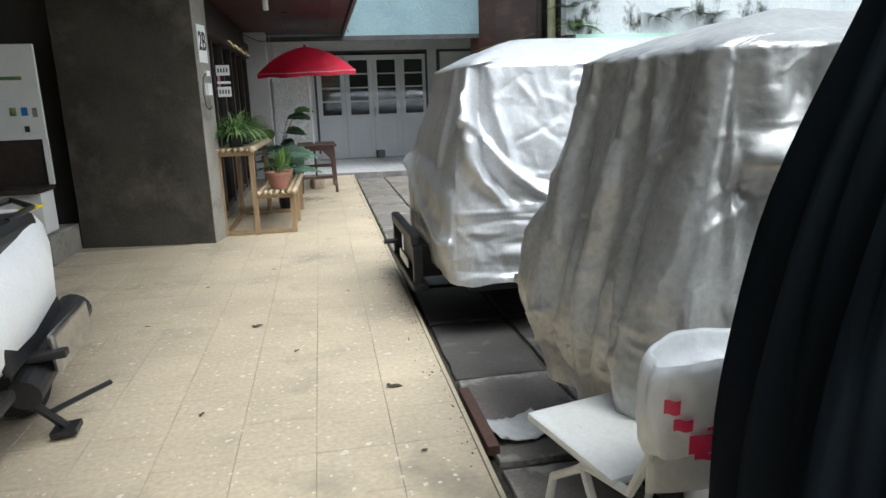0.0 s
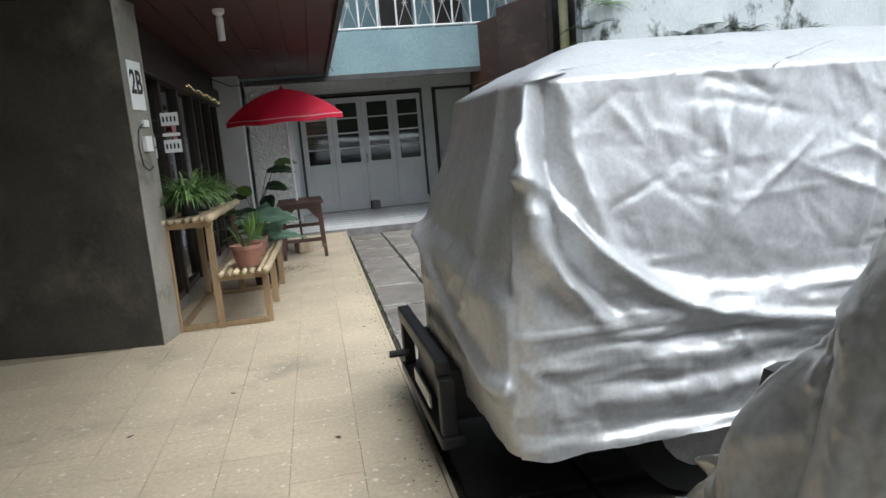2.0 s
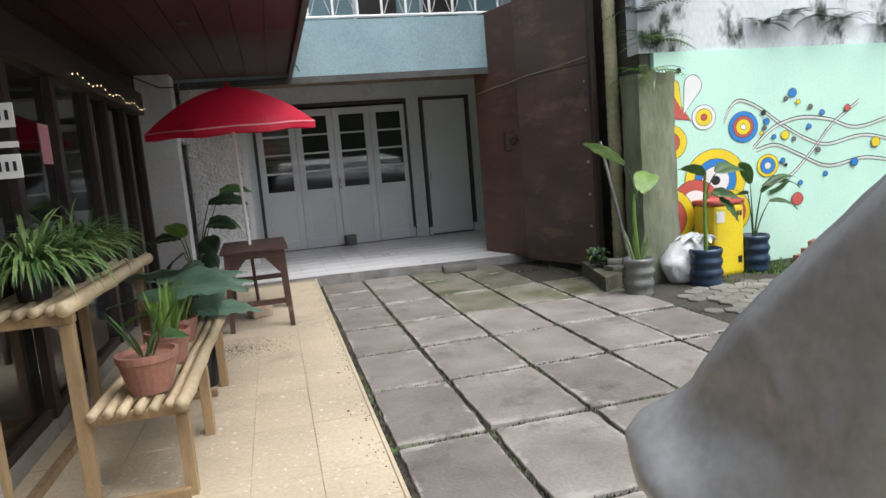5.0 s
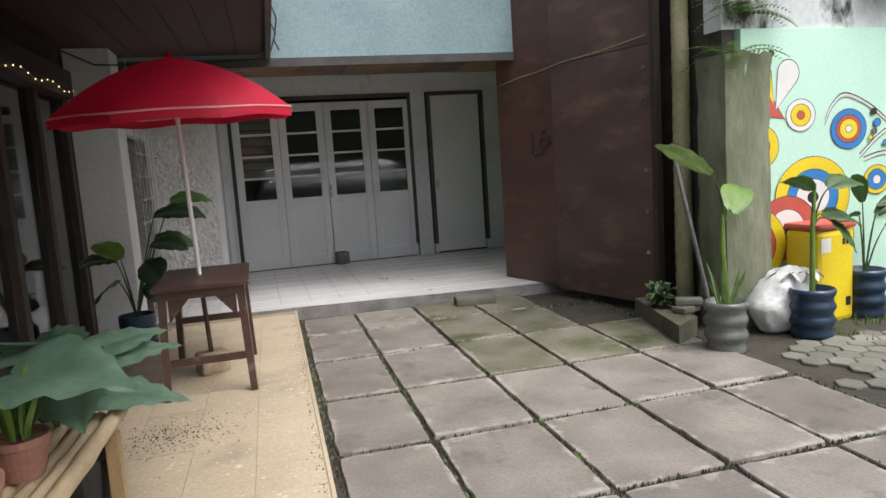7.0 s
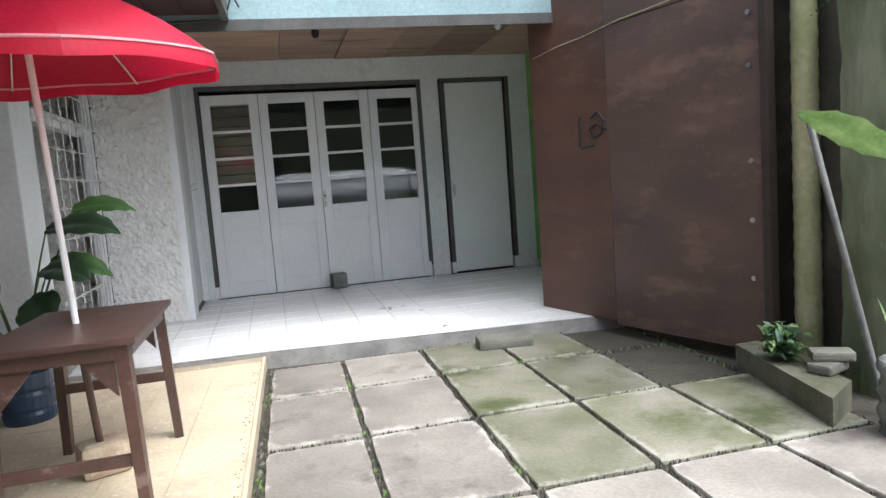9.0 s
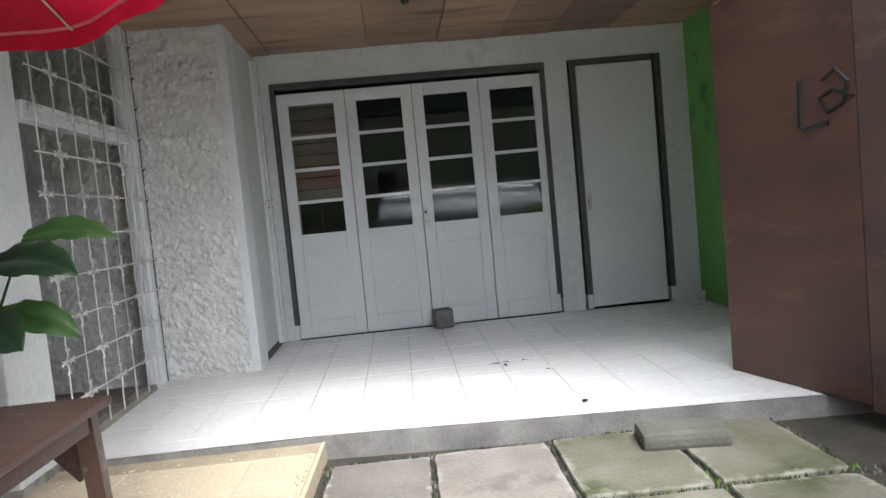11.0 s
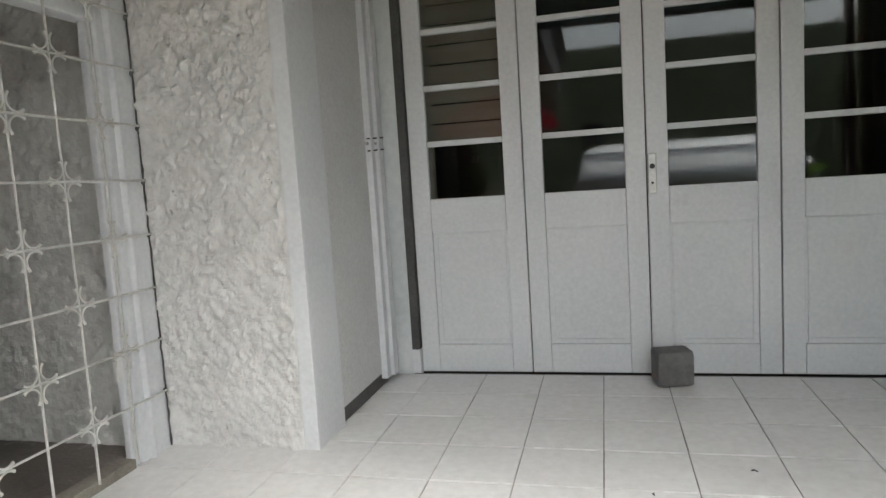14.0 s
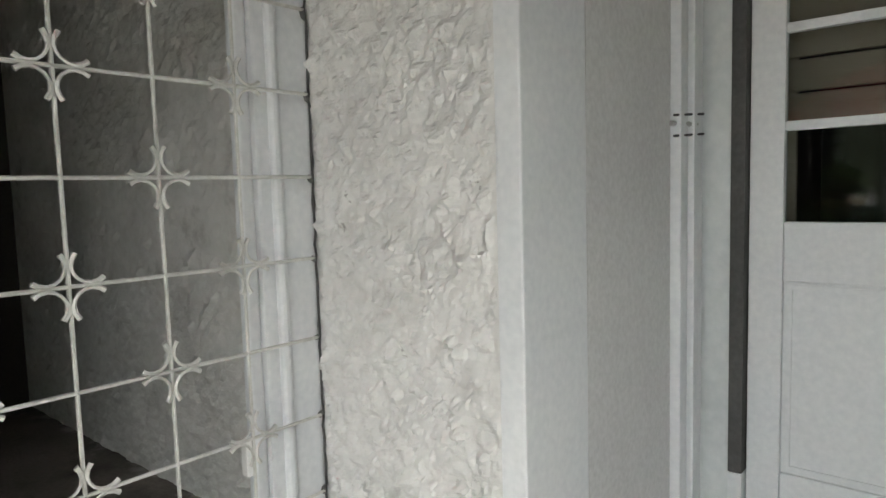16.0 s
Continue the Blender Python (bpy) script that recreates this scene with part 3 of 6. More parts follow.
h = part("handle", rod((3.465, WY - 0.03, 1.06), (3.465, WY + 0.004, 1.06), 0.02), M_steel, door, "round steel knob")
part("latch", bx(3.45, WY - 0.006, 0.98, 3.48, WY + 0.004, 1.12, 0.002), M_steel, door)

blind = thing("slatted_blind", "beige slatted board standing inside the glazed door", "blind")
for k in range(9):
    part("slat", bx(0.80, WY + 0.20 + 0.004 * (k % 2), 1.30 + k * 0.105, 1.31, WY + 0.225, 1.397 + k * 0.105, 0.004), M_inner_board, blind)
for x in (0.80, 1.285):
    part("upright", bx(x, WY + 0.227, 0.052, x + 0.03, WY + 0.25, 2.24), M_inner_board, blind)
stone = tagged(part("door_stop_block", bx(-0.085, -0.07, 0, 0.085, 0.07, 0.165, 0.02), M_block), "grey concrete block holding the folding door", "block")
stone.matrix_basis = pose(2.02, 12.66, 0.068, 0, 0, 12)

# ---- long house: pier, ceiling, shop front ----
# shaded front and lighter side of the stained pier are put into two colours
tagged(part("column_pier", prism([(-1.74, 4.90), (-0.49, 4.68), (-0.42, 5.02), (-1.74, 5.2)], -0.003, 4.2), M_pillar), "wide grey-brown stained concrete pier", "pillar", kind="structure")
tagged(part("trim_pier_face", prism([(-0.489, 4.674), (-0.413, 5.018), (-0.419, 5.02), (-0.495, 4.677)], -0.002, 4.2), M_pillar_edge), "side face of the concrete pier, in a paler lit tone", "trim", kind="structure")
bm = bmesh.new()
for i in range(14):
    x0 = -2.2 + i * 0.222
    bx(x0 + 0.003, 4.75, 2.448, x0 + 0.219, 10.43, 2.47, bm=bm, m=None)
bx(-2.2, 4.75, 2.471, 0.93, 10.43, 2.6, bm=bm)
ob = tagged(part("ceiling", bm, M_red_ceiling, at=LEFT), "dark red-brown boarded eave ceiling", "ceiling", kind="structure")
ob = tagged(part("trim_fascia", bx(0.932, 4.7, 2.40, 0.975, 10.47, 2.95), M_fascia, at=LEFT), "dark grey fascia board along the eave", "trim", kind="structure")
ob = tagged(part("roof_eave", bx(-6, 4.7, 2.95, 1.1, 10.2, 3.05), M_fascia, at=LEFT), "dark roof over the long house", "roof", kind="structure")

SX = -0.70
shop = tagged(thing("shop_front", "dark wooden shop front with tall dark glass panes", "shop front", at=LEFT), kind="structure")
part("plinth", bx(SX - 0.08, 5.2, -0.004, SX + 0.03, 9.72, 0.10), M_pillar_edge, shop)
part("beam", bx(SX - 0.06, 5.1, 2.02, SX + 0.10, 9.75, 2.24, 0.006), M_dark_wood, shop)
part("upper_boards", bx(SX - 0.06, 5.1, 2.245, SX + 0.02, 9.75, 2.445), M_dark_wood, shop)
ys = [5.25, 6.05, 6.85, 7.7, 8.25, 8.98, 9.66]
for y in ys:
    part("mullion", bx(SX - 0.05, y - 0.045, 0.102, SX + 0.05, y + 0.045, 2.018, 0.004), M_dark_wood, shop)
for a, b in zip(ys, ys[1:]):
    part("pane", bx(SX - 0.006, a + 0.047, 0.16, SX, b - 0.047, 2.016), M_glass, shop).visible_shadow = False
    part("bottom_rail", bx(SX - 0.03, a + 0.047, 0.102, SX + 0.03, b - 0.047, 0.158), M_dark_wood, shop)
# shop interior shell, coloured dark in place of real shade
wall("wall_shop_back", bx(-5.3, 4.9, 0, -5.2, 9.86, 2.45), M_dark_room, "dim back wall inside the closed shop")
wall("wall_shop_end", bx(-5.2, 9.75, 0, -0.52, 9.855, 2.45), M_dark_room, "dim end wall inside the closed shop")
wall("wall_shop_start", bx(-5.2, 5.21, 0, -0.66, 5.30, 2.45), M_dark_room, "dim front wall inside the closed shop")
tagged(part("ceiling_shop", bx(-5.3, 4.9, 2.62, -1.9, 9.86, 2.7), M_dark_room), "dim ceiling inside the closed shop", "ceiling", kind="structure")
wall("wall_white_pier", bx(-0.46, 9.90, -0.09, -0.10, 10.28, 2.61, 0.01), M_mint_plaster, "white plastered pier at the shop's end")

# ---- grille window between the piers ----
GX = -0.05
grille = thing("window_grille", "silver iron window grille with star-shaped ornaments", "grille")
RY = [10.34 + 0.1975 * i for i in range(7)]
RZ = [0.304 + 0.216 * i for i in range(11)]
for y in RY:
    part("rod", rod((GX, y, 0.09), (GX, y, 2.60), 0.0048, seg=6), M_grille, grille)
for z in RZ:
    part("rod", rod((GX, 10.29, z), (GX, 11.74, z), 0.0048, seg=6), M_grille, grille)


def star():
    bm = bmesh.new()
    for k in range(4):
        a0 = k * math.pi / 2
        # four curved straps, each bowed towards the crossing
        pts = []
        for j in range(9):
            th = radians(138 + 174 * j / 8)
            u, v = 0.042 + 0.037 * math.cos(th), 0.042 + 0.037 * math.sin(th)
            pts.append((0.004, u * math.cos(a0) - v * math.sin(a0), u * math.sin(a0) + v * math.cos(a0)))
        pipe(pts, [0.0062, 0.0055, 0.0045, 0.0038, 0.0036, 0.0038, 0.0045, 0.0055, 0.0062], 5, bm)
    return bm


first = part("star", star(), M_grille, grille)
first.matrix_basis = pose(GX, RY[4], RZ[3])
for i in range(7):
    for j in range(11):
        if (i + j) % 2 == 1 and (i, j) != (4, 3):
            o = new("star", first.data)
            o.parent = grille
            o.matrix_basis = pose(GX, RY[i], RZ[j])
wf = tagged(thing("window_1", "white painted frame around the grille opening", "window"), kind="structure")
part("window_frame", bx(-0.16, 11.60, 0.04, -0.085, 11.775, 2.61, 0.01), M_door, wf)
pts = [(-0.082 + 0.004 * fbm(k * 0.7, 3.0), 11.771 + 0.004 * fbm(k * 0.9, 8.0), 0.05 + 2.55 * k / 90) for k in range(91)]
part("cracked_joint", pipe(pts, [0.0035 + 0.004 * max(0.0, fbm(k * 0.5, 1.0)) for k in range(91)], 5), M_putty, wf, "dark cracked joint against the plaster")
part("frame_bead", rod((-0.082, 11.655, 0.05), (-0.082, 11.655, 2.6), 0.016, seg=12), M_door, wf)
for z in RZ:
    part("rod_end", rod((GX, 11.735, z), (-0.09, 11.772, z - 0.01), 0.0075, seg=6), M_block, wf)
part("window_frame", bx(-0.135, 11.56, 0.04, -0.10, 11.599, 2.61, 0.008), M_door, wf)
part("lintel", bx(-0.16, 10.285, 1.76, -0.08, 11.595, 1.86, 0.008), M_door, wf)
part("window_sill", bx(-0.16, 10.285, 0.036, -0.082, 11.555, 0.085, 0.005), M_pillar_edge, wf)
sw = thing("wall_switch", "small white plastic socket plate on the frame", "socket")
part("plate", bx(-0.125, 11.535, 0.40, -0.1, 11.559, 0.50, 0.003), M_white, sw)

# ---- gate leaf, poles, mural wall ----
gate = tagged(thing("gate_leaf", "tall brown plywood gate leaf standing open", "gate", at=pose(3.575, 10.52, 0, 0, 0, -72.8)), kind="structure")
part("sheet", bx(0.0, -0.02, 0.03, 0.84, 0.02, 3.08, 0.004), M_gate_red, gate, "redder plywood sheet")
part("sheet", bx(0.843, -0.02, 0.0, 2.04, 0.02, 2.18, 0.004), M_gate, gate)
part("sheet", bx(0.843, -0.02, 2.186, 2.04, 0.02, 3.19, 0.004), M_gate, gate)
part("edge_frame", bx(2.041, -0.04, -0.02, 2.09, 0.035, 3.19, 0.004), M_dark_wood, gate)
part("wire", pipe([(0.05, -0.03, 2.10), (0.4, -0.034, 2.14), (0.62, -0.03, 2.15), (1.0, -0.034, 2.19), (1.5, -0.032, 2.21), (2.0, -0.03, 2.25)], 0.004, 5), M_pole, gate)
for z in (0.45, 0.8, 1.15, 1.7, 2.0):
    part("bolt", rod((1.97, -0.032, z), (1.97, -0.02, z), 0.016), M_steel, gate)
letters = bmesh.new()
pipe([(0.56, -0.024, 1.570), (0.55, -0.024, 1.350), (0.57, -0.024, 1.335), (0.70, -0.024, 1.350)], 0.011, 5, letters)
pipe([(0.68, -0.024, 1.550), (0.75, -0.024, 1.590), (0.81, -0.024, 1.520), (0.78, -0.024, 1.430), (0.70, -0.024, 1.400), (0.66, -0.024, 1.470), (0.73, -0.024, 1.500), (0.83, -0.024, 1.450)], 0.010, 5, letters)
part("painted_mark", letters, M_ink, gate, "black painted letters La")
# added wall, coloured dark to stand for the shaded gap beside the gate
wall("wall_beyond_gate", bx(4.47, 8.1, -0.09, 4.58, 9.98, 4.4), M_pillar, "added dark wall standing in for the shaded gap behind the gate")
pole = tagged(part("gate_pole", pipe([(4.38 - 0.004 * k * 0.07, 8.48 - 0.004 * k * 0.07, -0.1 + 5.3 * k / 140) for k in range(141)], [(0.075 - 0.015 * k / 140) * (1.05 if k % 3 == 0 else 0.98) for k in range(141)], 12), M_pole, smooth=True), "tall yellowish mossy pole beside the gate", "pole")
post = thing("mossy_post", "square mossy concrete gate post with broken top", "post")
bm = bmesh.new()
bmesh.ops.create_grid(bm, x_segments=1, y_segments=1, size=0.001)
bm.clear()
rings = []
for j in range(41):
    z = -0.1 + 2.06 * j / 40
    ring = []
    for k in range(32):
        a = k * math.tau / 32
        c, s = math.cos(a), math.sin(a)
        q = max(abs(c), abs(s))
        r = 0.215 * (1 - 0.10 * (1 - q) * 3)
        x, y = r * c / q, r * s / q
        d = 1 + 0.05 * fbm(x * 6, y * 6, z * 4) + (0.04 if 1.86 < z < 1.97 else 0)
        ring.append(bm.verts.new((4.46 + x * d, 7.97 + y * d * 0.8, z + (0.03 * fbm(x * 9, y * 9) if j > 37 else 0))))
    rings.append(ring)
for u, v in zip(rings, rings[1:]):
    for k in range(32):
        bm.faces.new((u[k], u[(k + 1) % 32], v[(k + 1) % 32], v[k]))
bm.faces.new(rings[-1])
part("shaft", bm, M_moss_post, post)
MY = 8.05
mural_wall = wall("wall_mural", bx(4.60, MY, -0.095, 16, MY + 0.2, 2.18), M_mint, "mint green yard wall painted with a bright mural")
wb = bx(4.45, MY + 0.03, 2.181, 16, MY + 0.23, 3.02)
bx(4.45, MY + 0.03, 3.02, 7.05, MY + 0.23, 3.62, bm=wb)
bx(7.75, MY + 0.03, 3.02, 16, MY + 0.23, 3.62, bm=wb)
bx(4.45, MY + 0.03, 3.62, 16, MY + 0.23, 6.4, bm=wb)
wall("wall_old_house", wb, M_old_wall, "peeling whitewashed wall with black damp stains")
w = tagged(thing("window_2", "small white framed window in the stained wall", "window"), kind="structure")
for x0, z0, x1, z1 in ((7.05, 3.02, 7.11, 3.62), (7.69, 3.02, 7.75, 3.62), (7.11, 3.02, 7.69, 3.08), (7.11, 3.56, 7.69, 3.62)):
    part("frame", bx(x0 + 0.001, MY + 0.0, z0 + 0.001, x1 - 0.001, MY + 0.12, z1 - 0.001), M_white, w)
part("pane", bx(7.112, MY + 0.06, 3.082, 7.688, MY + 0.066, 3.558), M_glass, w).visible_shadow = False
# dark sheet stands in for the unlit room behind the pane
part("backing", bx(7.06, MY + 0.235, 3.0, 7.74, MY + 0.25, 3.64), M_dark_room, w)
# walls that close the yard out of view
wall("wall_yard_right", bx(11.5, -14, -0.095, 11.7, MY - 0.002, 2.6), M_old_wall, "plain yard wall")
# added out of view, high and dark to keep sky out of the door glass
wall("wall_street", bx(-9, -14.2, -0.095, 11.7, -14, 6.5), M_moss_post, "unseen tall dark wall added to darken the door glass reflections")
wall("wall_left_far", bx(-9.2, -14, -0.005, -9.0, 10, 4.0), M_old_wall, "plain wall beyond the covered porch")
wall("wall_left_cross", bx(-9, 5.22, -0.003, -1.76, 5.4, 4.2), M_pillar, "dim wall behind the stall")
# roof reaches on, unseen, to x = 0.45 so that floor and pier darken
tagged(part("roof_left", bx(-9, -6, 3.3, 0.45, 4.66, 3.4), M_fascia), "dark roof over the parking porch, extended unseen to shade the walkway", "roof", kind="structure")
for i in range(8):
    tagged(part("roof_rafter", bx(-9, -5.6 + i * 1.3, 3.16, 0.40, -5.5 + i * 1.3, 3.3), M_dark_wood), "dark wooden rafter under the porch roof", "rafter", kind="structure")

# ---- covered cars ----
def smooth01(v):
    v = max(0.0, min(1.0, v))
    return v * v * (3 - 2 * v)


def car_cover(x0, x1, y0, y1, hem, top, rise, shape, dent, n=760, rows=96, radius=0.16, seed=0.0):
    """A cloth over a car: rings from the hem to the roof edge, then rings that close the roof. shape(z) gives the four insets, dent(face, u, z) the folds."""
    bm = bmesh.new()
    rings = []
    total = rows + 26
    for j in range(total + 1):
        if j <= rows:
            f = j / rows
            z, cap = hem + (top - hem) * f, 0.0
        else:
            cap = (j - rows) / (total - rows)
            z = top
        a, b, c, d = shape(z)
        X0, X1, Y0, Y1 = x0 + a, x1 - b, y0 + c, y1 - d
        cx, cy = (X0 + X1) / 2, (Y0 + Y1) / 2
        shrink = 1 - 0.985 * cap if cap else 1.0
        per = 2 * (X1 - X0 + Y1 - Y0)
        ring = []
        for k in range(n):
            s = k / n * per
            if s < X1 - X0:
                px, py, nx, ny, face, u = X0 + s, Y0, 0, -1, "near", X0 + s
            elif s < X1 - X0 + Y1 - Y0:
                px, py, nx, ny, face, u = X1, Y0 + s - (X1 - X0), 1, 0, "back", s
            elif s < 2 * (X1 - X0) + Y1 - Y0:
                px, py, nx, ny, face, u = X1 - (s - (X1 - X0) - (Y1 - Y0)), Y1, 0, 1, "far", s
            else:
                px, py, nx, ny, face, u = X0, Y1 - (s - 2 * (X1 - X0) - (Y1 - Y0)), -1, 0, "end", 0.0
                u = py
            # round the corners
            qx, qy = min(max(px, X0 + radius), X1 - radius), min(max(py, Y0 + radius), Y1 - radius)
            v = Vector((px - qx, py - qy))
            if v.length > radius:
                v = v.normalized() * radius
                px, py = qx + v.x, qy + v.y
                nx, ny = v.normalized()
            amp = dent(face, u, z) * (1 - cap)
            px, py = px + nx * amp, py + ny * amp
            zz = z
            if j < 3:
                zz += 0.03 * fbm(px * 2.2 + seed, py * 2.2)
            if cap:
                px, py = cx + (px - cx) * shrink, cy + (py - cy) * shrink
                edge = min(px - X0, X1 - px, py - Y0, Y1 - py)
                zz = top + rise * (1 - (1 - min(1.0, max(0.0, edge) / 0.6)) ** 2) + 0.010 * fbm(px * 5, py * 5, seed) * min(1.0, cap * 6)
            ring.append(bm.verts.new((px, py, zz)))
        rings.append(ring)
    for p, q in zip(rings, rings[1:]):
        for k in range(n):
            bm.faces.new((p[k], p[(k + 1) % n], q[(k + 1) % n], q[k]))
    bm.faces.new(rings[-1])
    return bm


def gauss(v, w):
    return math.exp(-(v / w) ** 2)


def crease(x, y, s):
    return (noise.ridged_multi_fractal(Vector((x, y, s)), 1.0, 2.1, 4, 1.0, 2.0) - 1.0)


def fold_field(seed, count, u0, u1, z0, z1, angle, spread, length, width, height):
    """Short straight creases strewn over a cloth face, found again by their cell."""
    rnd = random.Random(seed)
    cells = collections.defaultdict(list)
    for _ in range(count):
        cu, cz = rnd.uniform(u0, u1), rnd.uniform(z0, z1)
        a, ln = radians(rnd.gauss(angle, spread)), length * rnd.uniform(0.5, 1.5)
        item = (cu, cz, math.cos(a), math.sin(a), ln, width * rnd.uniform(0.6, 1.6), height * rnd.choice((-0.7, 1.0)) * rnd.uniform(0.4, 1.2))
        reach = ln * 1.5
        for i in range(int((cu - reach) // 0.2), int((cu + reach) // 0.2) + 1):
            for j in range(int((cz - reach) // 0.2), int((cz + reach) // 0.2) + 1):
                cells[i, j].append(item)

    def height_at(u, z):
        d = 0.0
        for cu, cz, ca, sa, ln, w, h in cells.get((int(u // 0.2), int(z // 0.2)), ()):
            du, dz = u - cu, z - cz
            across = (dz * ca - du * sa) / w
            if -3 < across < 3:
                along = (du * ca + dz * sa) / ln
                if -1.5 < along < 1.5:
                    d += h * math.exp(-1.5 * abs(across) - along * along * 1.6)
        return d
    return height_at


SILVER_NEAR = fold_field(4, 190, 1.2, 4.0, 0.3, 1.5, -35, 45, 0.16, 0.014, 0.013)
SILVER_LOW = fold_field(6, 60, 1.2, 4.0, 0.27, 0.72, -4, 7, 0.40, 0.018, 0.016)
SILVER_END = fold_field(5, 80, 1.5, 3.1, 0.3, 1.5, -60, 35, 0.16, 0.016, 0.011)
GREY_LONG = fold_field(8, 70, -0.6, 4.0, 0.2, 1.4, 88, 7, 0.45, 0.026, 0.045)
GREY_SHORT = fold_field(9, 330, -0.6, 4.0, 0.2, 1.4, 60, 50, 0.08, 0.014, 0.016)


def silver_dent(face, u, z):
    d = 0.006 * crease(u * 2.2 + z, z * 2.0 - u * 0.6, 2.0) + 0.002 * crease(u * 6 + z * 4, z * 6 - u * 3, 5.0)
    if face == "near":
        zc = 0.74 + 0.68 * math.exp(-max(0.0, u - 1.24) / 0.20) + 0.03 * math.sin(u * 2.2)
        zc2 = 0.60 + 0.60 * math.exp(-max(0.0, u - 1.30) / 0.34)
        d += 0.035 * gauss(z - zc, 0.03) + 0.035 * gauss(z - zc2 + 0.02, 0.025)
        d += 0.04 * smooth01((zc - z) / 0.05)
        if z < 0.62:
            d += 0.014 * math.sin(z * 42 + 3 * fbm(u * 1.3, z * 2) + u * 1.2) * smooth01((u - 1.3) / 0.3)
        for x, zz in ((1.95, 1.1), (2.5, 1.0), (3.0, 1.05)):
            d += 0.03 * gauss(u - x - 0.25 * (z - zz), 0.03) * gauss(z - zz, 0.22)
        d += SILVER_NEAR(u, z) + SILVER_LOW(u, z)
        lean = 1.29 + 0.30 * smooth01((1.0 - z) / 0.5)
        d += (0.055 * gauss(u - lean, 0.03) - 0.05 * gauss(u - lean - 0.075, 0.035)) * smooth01((z - 0.62) / 0.25)
        d += 0.04 * gauss(u - lean - 0.15 - 0.25 * max(0.0, 1.25 - z), 0.03) * gauss(z - 1.05, 0.22)
    if face == "end":
        zb = 0.83 + 0.10 * (u - 1.6) / 1.5
        d += 0.05 * smooth01((zb + 0.06 - z) / 0.14) - 0.03 * smooth01((0.4 - z) / 0.2)
        zf = 0.95 - 0.45 * math.sin(min(1.0, max(0.0, (3.1 - u) / 1.5)) * 1.5)
        d += 0.035 * gauss(z - zf, 0.04)
        d += SILVER_END(u, z)
        d += 0.03 * gauss(u - 1.86 - 0.10 * (1.4 - z), 0.035) * smooth01((z - 0.5) / 0.5)
    return d


def grey_dent(face, u, z):
    low = 1 - smooth01((z - 0.3) / 1.2)
    w = 0.7 + 0.5 * low
    d = 0.026 * w * math.sin(u * 15 + 4.5 * fbm(u * 0.9, z * 0.35, 3.0)) + 0.016 * w * math.sin(u * 33 + 5 * fbm(u * 1.7, z * 0.7))
    d += 0.008 * crease(u * 5, z * 2.0, 1.0) + GREY_LONG(u, z) + GREY_SHORT(u, z)
    if face == "near":
        d += 0.10 * gauss(u - 1.55, 0.06) * gauss(z - 1.12, 0.045)
    if face == "end":
        d += 0.05 * smooth01((z - 0.15) / 0.4) * (1 - smooth01((z - 0.75) / 0.7))
    return d


def car(name, label, cover_mesh, cover_mat, x0, x1, y0, y1):
    c = thing(name, label, "car", group="covered cars")
    part("cover", cover_mesh, cover_mat, c, smooth=True)
    part("body", bx(x0 + 0.10, y0 + 0.12, 0.17, x1 - 0.1, y1 - 0.14, 0.85, 0.05), M_black, c, "dark underside")
    for wx in (x0 + 0.75, x1 - 0.8):
        for wy in (y0 + 0.13, y1 - 0.33):
            wheel = part("wheel", rod((wx, wy, 0.235), (wx, wy + 0.2, 0.235), 0.30, seg=24), M_rubber, c)
            part("rim", rod((wx, wy - 0.008, 0.235), (wx, wy + 0.0, 0.235), 0.19, seg=18), M_steel, wheel)
    return c


def silver_shape(z):
    f = smooth01((z - 0.88) / 0.62)
    return (0.10 * f, 0.35 * f, 0.05 * f, 0.42 * f)


def grey_shape(z):
    f = smooth01((z - 0.35) / 1.1)
    g = smooth01((0.55 - z) / 0.35)
    return (0.14 * f + 0.05 * g, 0.3 * f, 0.04 * f, 0.47 * smooth01((z - 0.3) / 0.95) + 0.22 * g)


c = car("covered_car", "car under a crinkled silver cover, rear towards the walkway",
        car_cover(1.20, 5.5, 1.61, 3.00, 0.27, 1.46, 0.18, silver_shape, silver_dent, radius=0.10, seed=1.0), M_cover, 1.20, 5.5, 1.61, 3.05)
b = part("bumper", bx(1.02, 2.05, 0.12, 1.12, 3.05, 0.17, 0.012), M_black, c, "black steel bumper bar")
part("bracket", bx(1.03, 2.98, 0.171, 1.09, 3.04, 0.46, 0.008), M_black, b)
part("bracket", bx(1.03, 2.06, 0.171, 1.09, 2.12, 0.40, 0.008), M_black, b)
part("upper_bar", bx(1.025, 2.1, 0.401, 1.085, 3.05, 0.47, 0.012), M_black, b)
part("light_strip", bx(1.012, 2.2, 0.24, 1.02, 2.55, 0.30), M_steel, b)
part("back_plate", bx(1.09, 2.2, 0.172, 1.25, 2.9, 0.38), M_black, b)
part("hitch", rod((0.93, 2.78, 0.30), (1.03, 2.78, 0.30), 0.018), M_black, b)
car("covered_car", "car under a dull grey draped cover, hem near the ground",
    car_cover(1.30, 5.4, -0.46, 0.95, 0.22, 1.40, 0.14, grey_shape, grey_dent, radius=0.11, seed=7.0), M_cover_grey, 1.30, 5.4, -0.45, 0.9)

# ---- scooter at the walkway's edge ----
sc = thing("scooter", "white and black motor scooter parked on the walkway", "scooter", at=pose(-0.83, 0.62, 0, 0, -4, 3))
bm = bmesh.new()
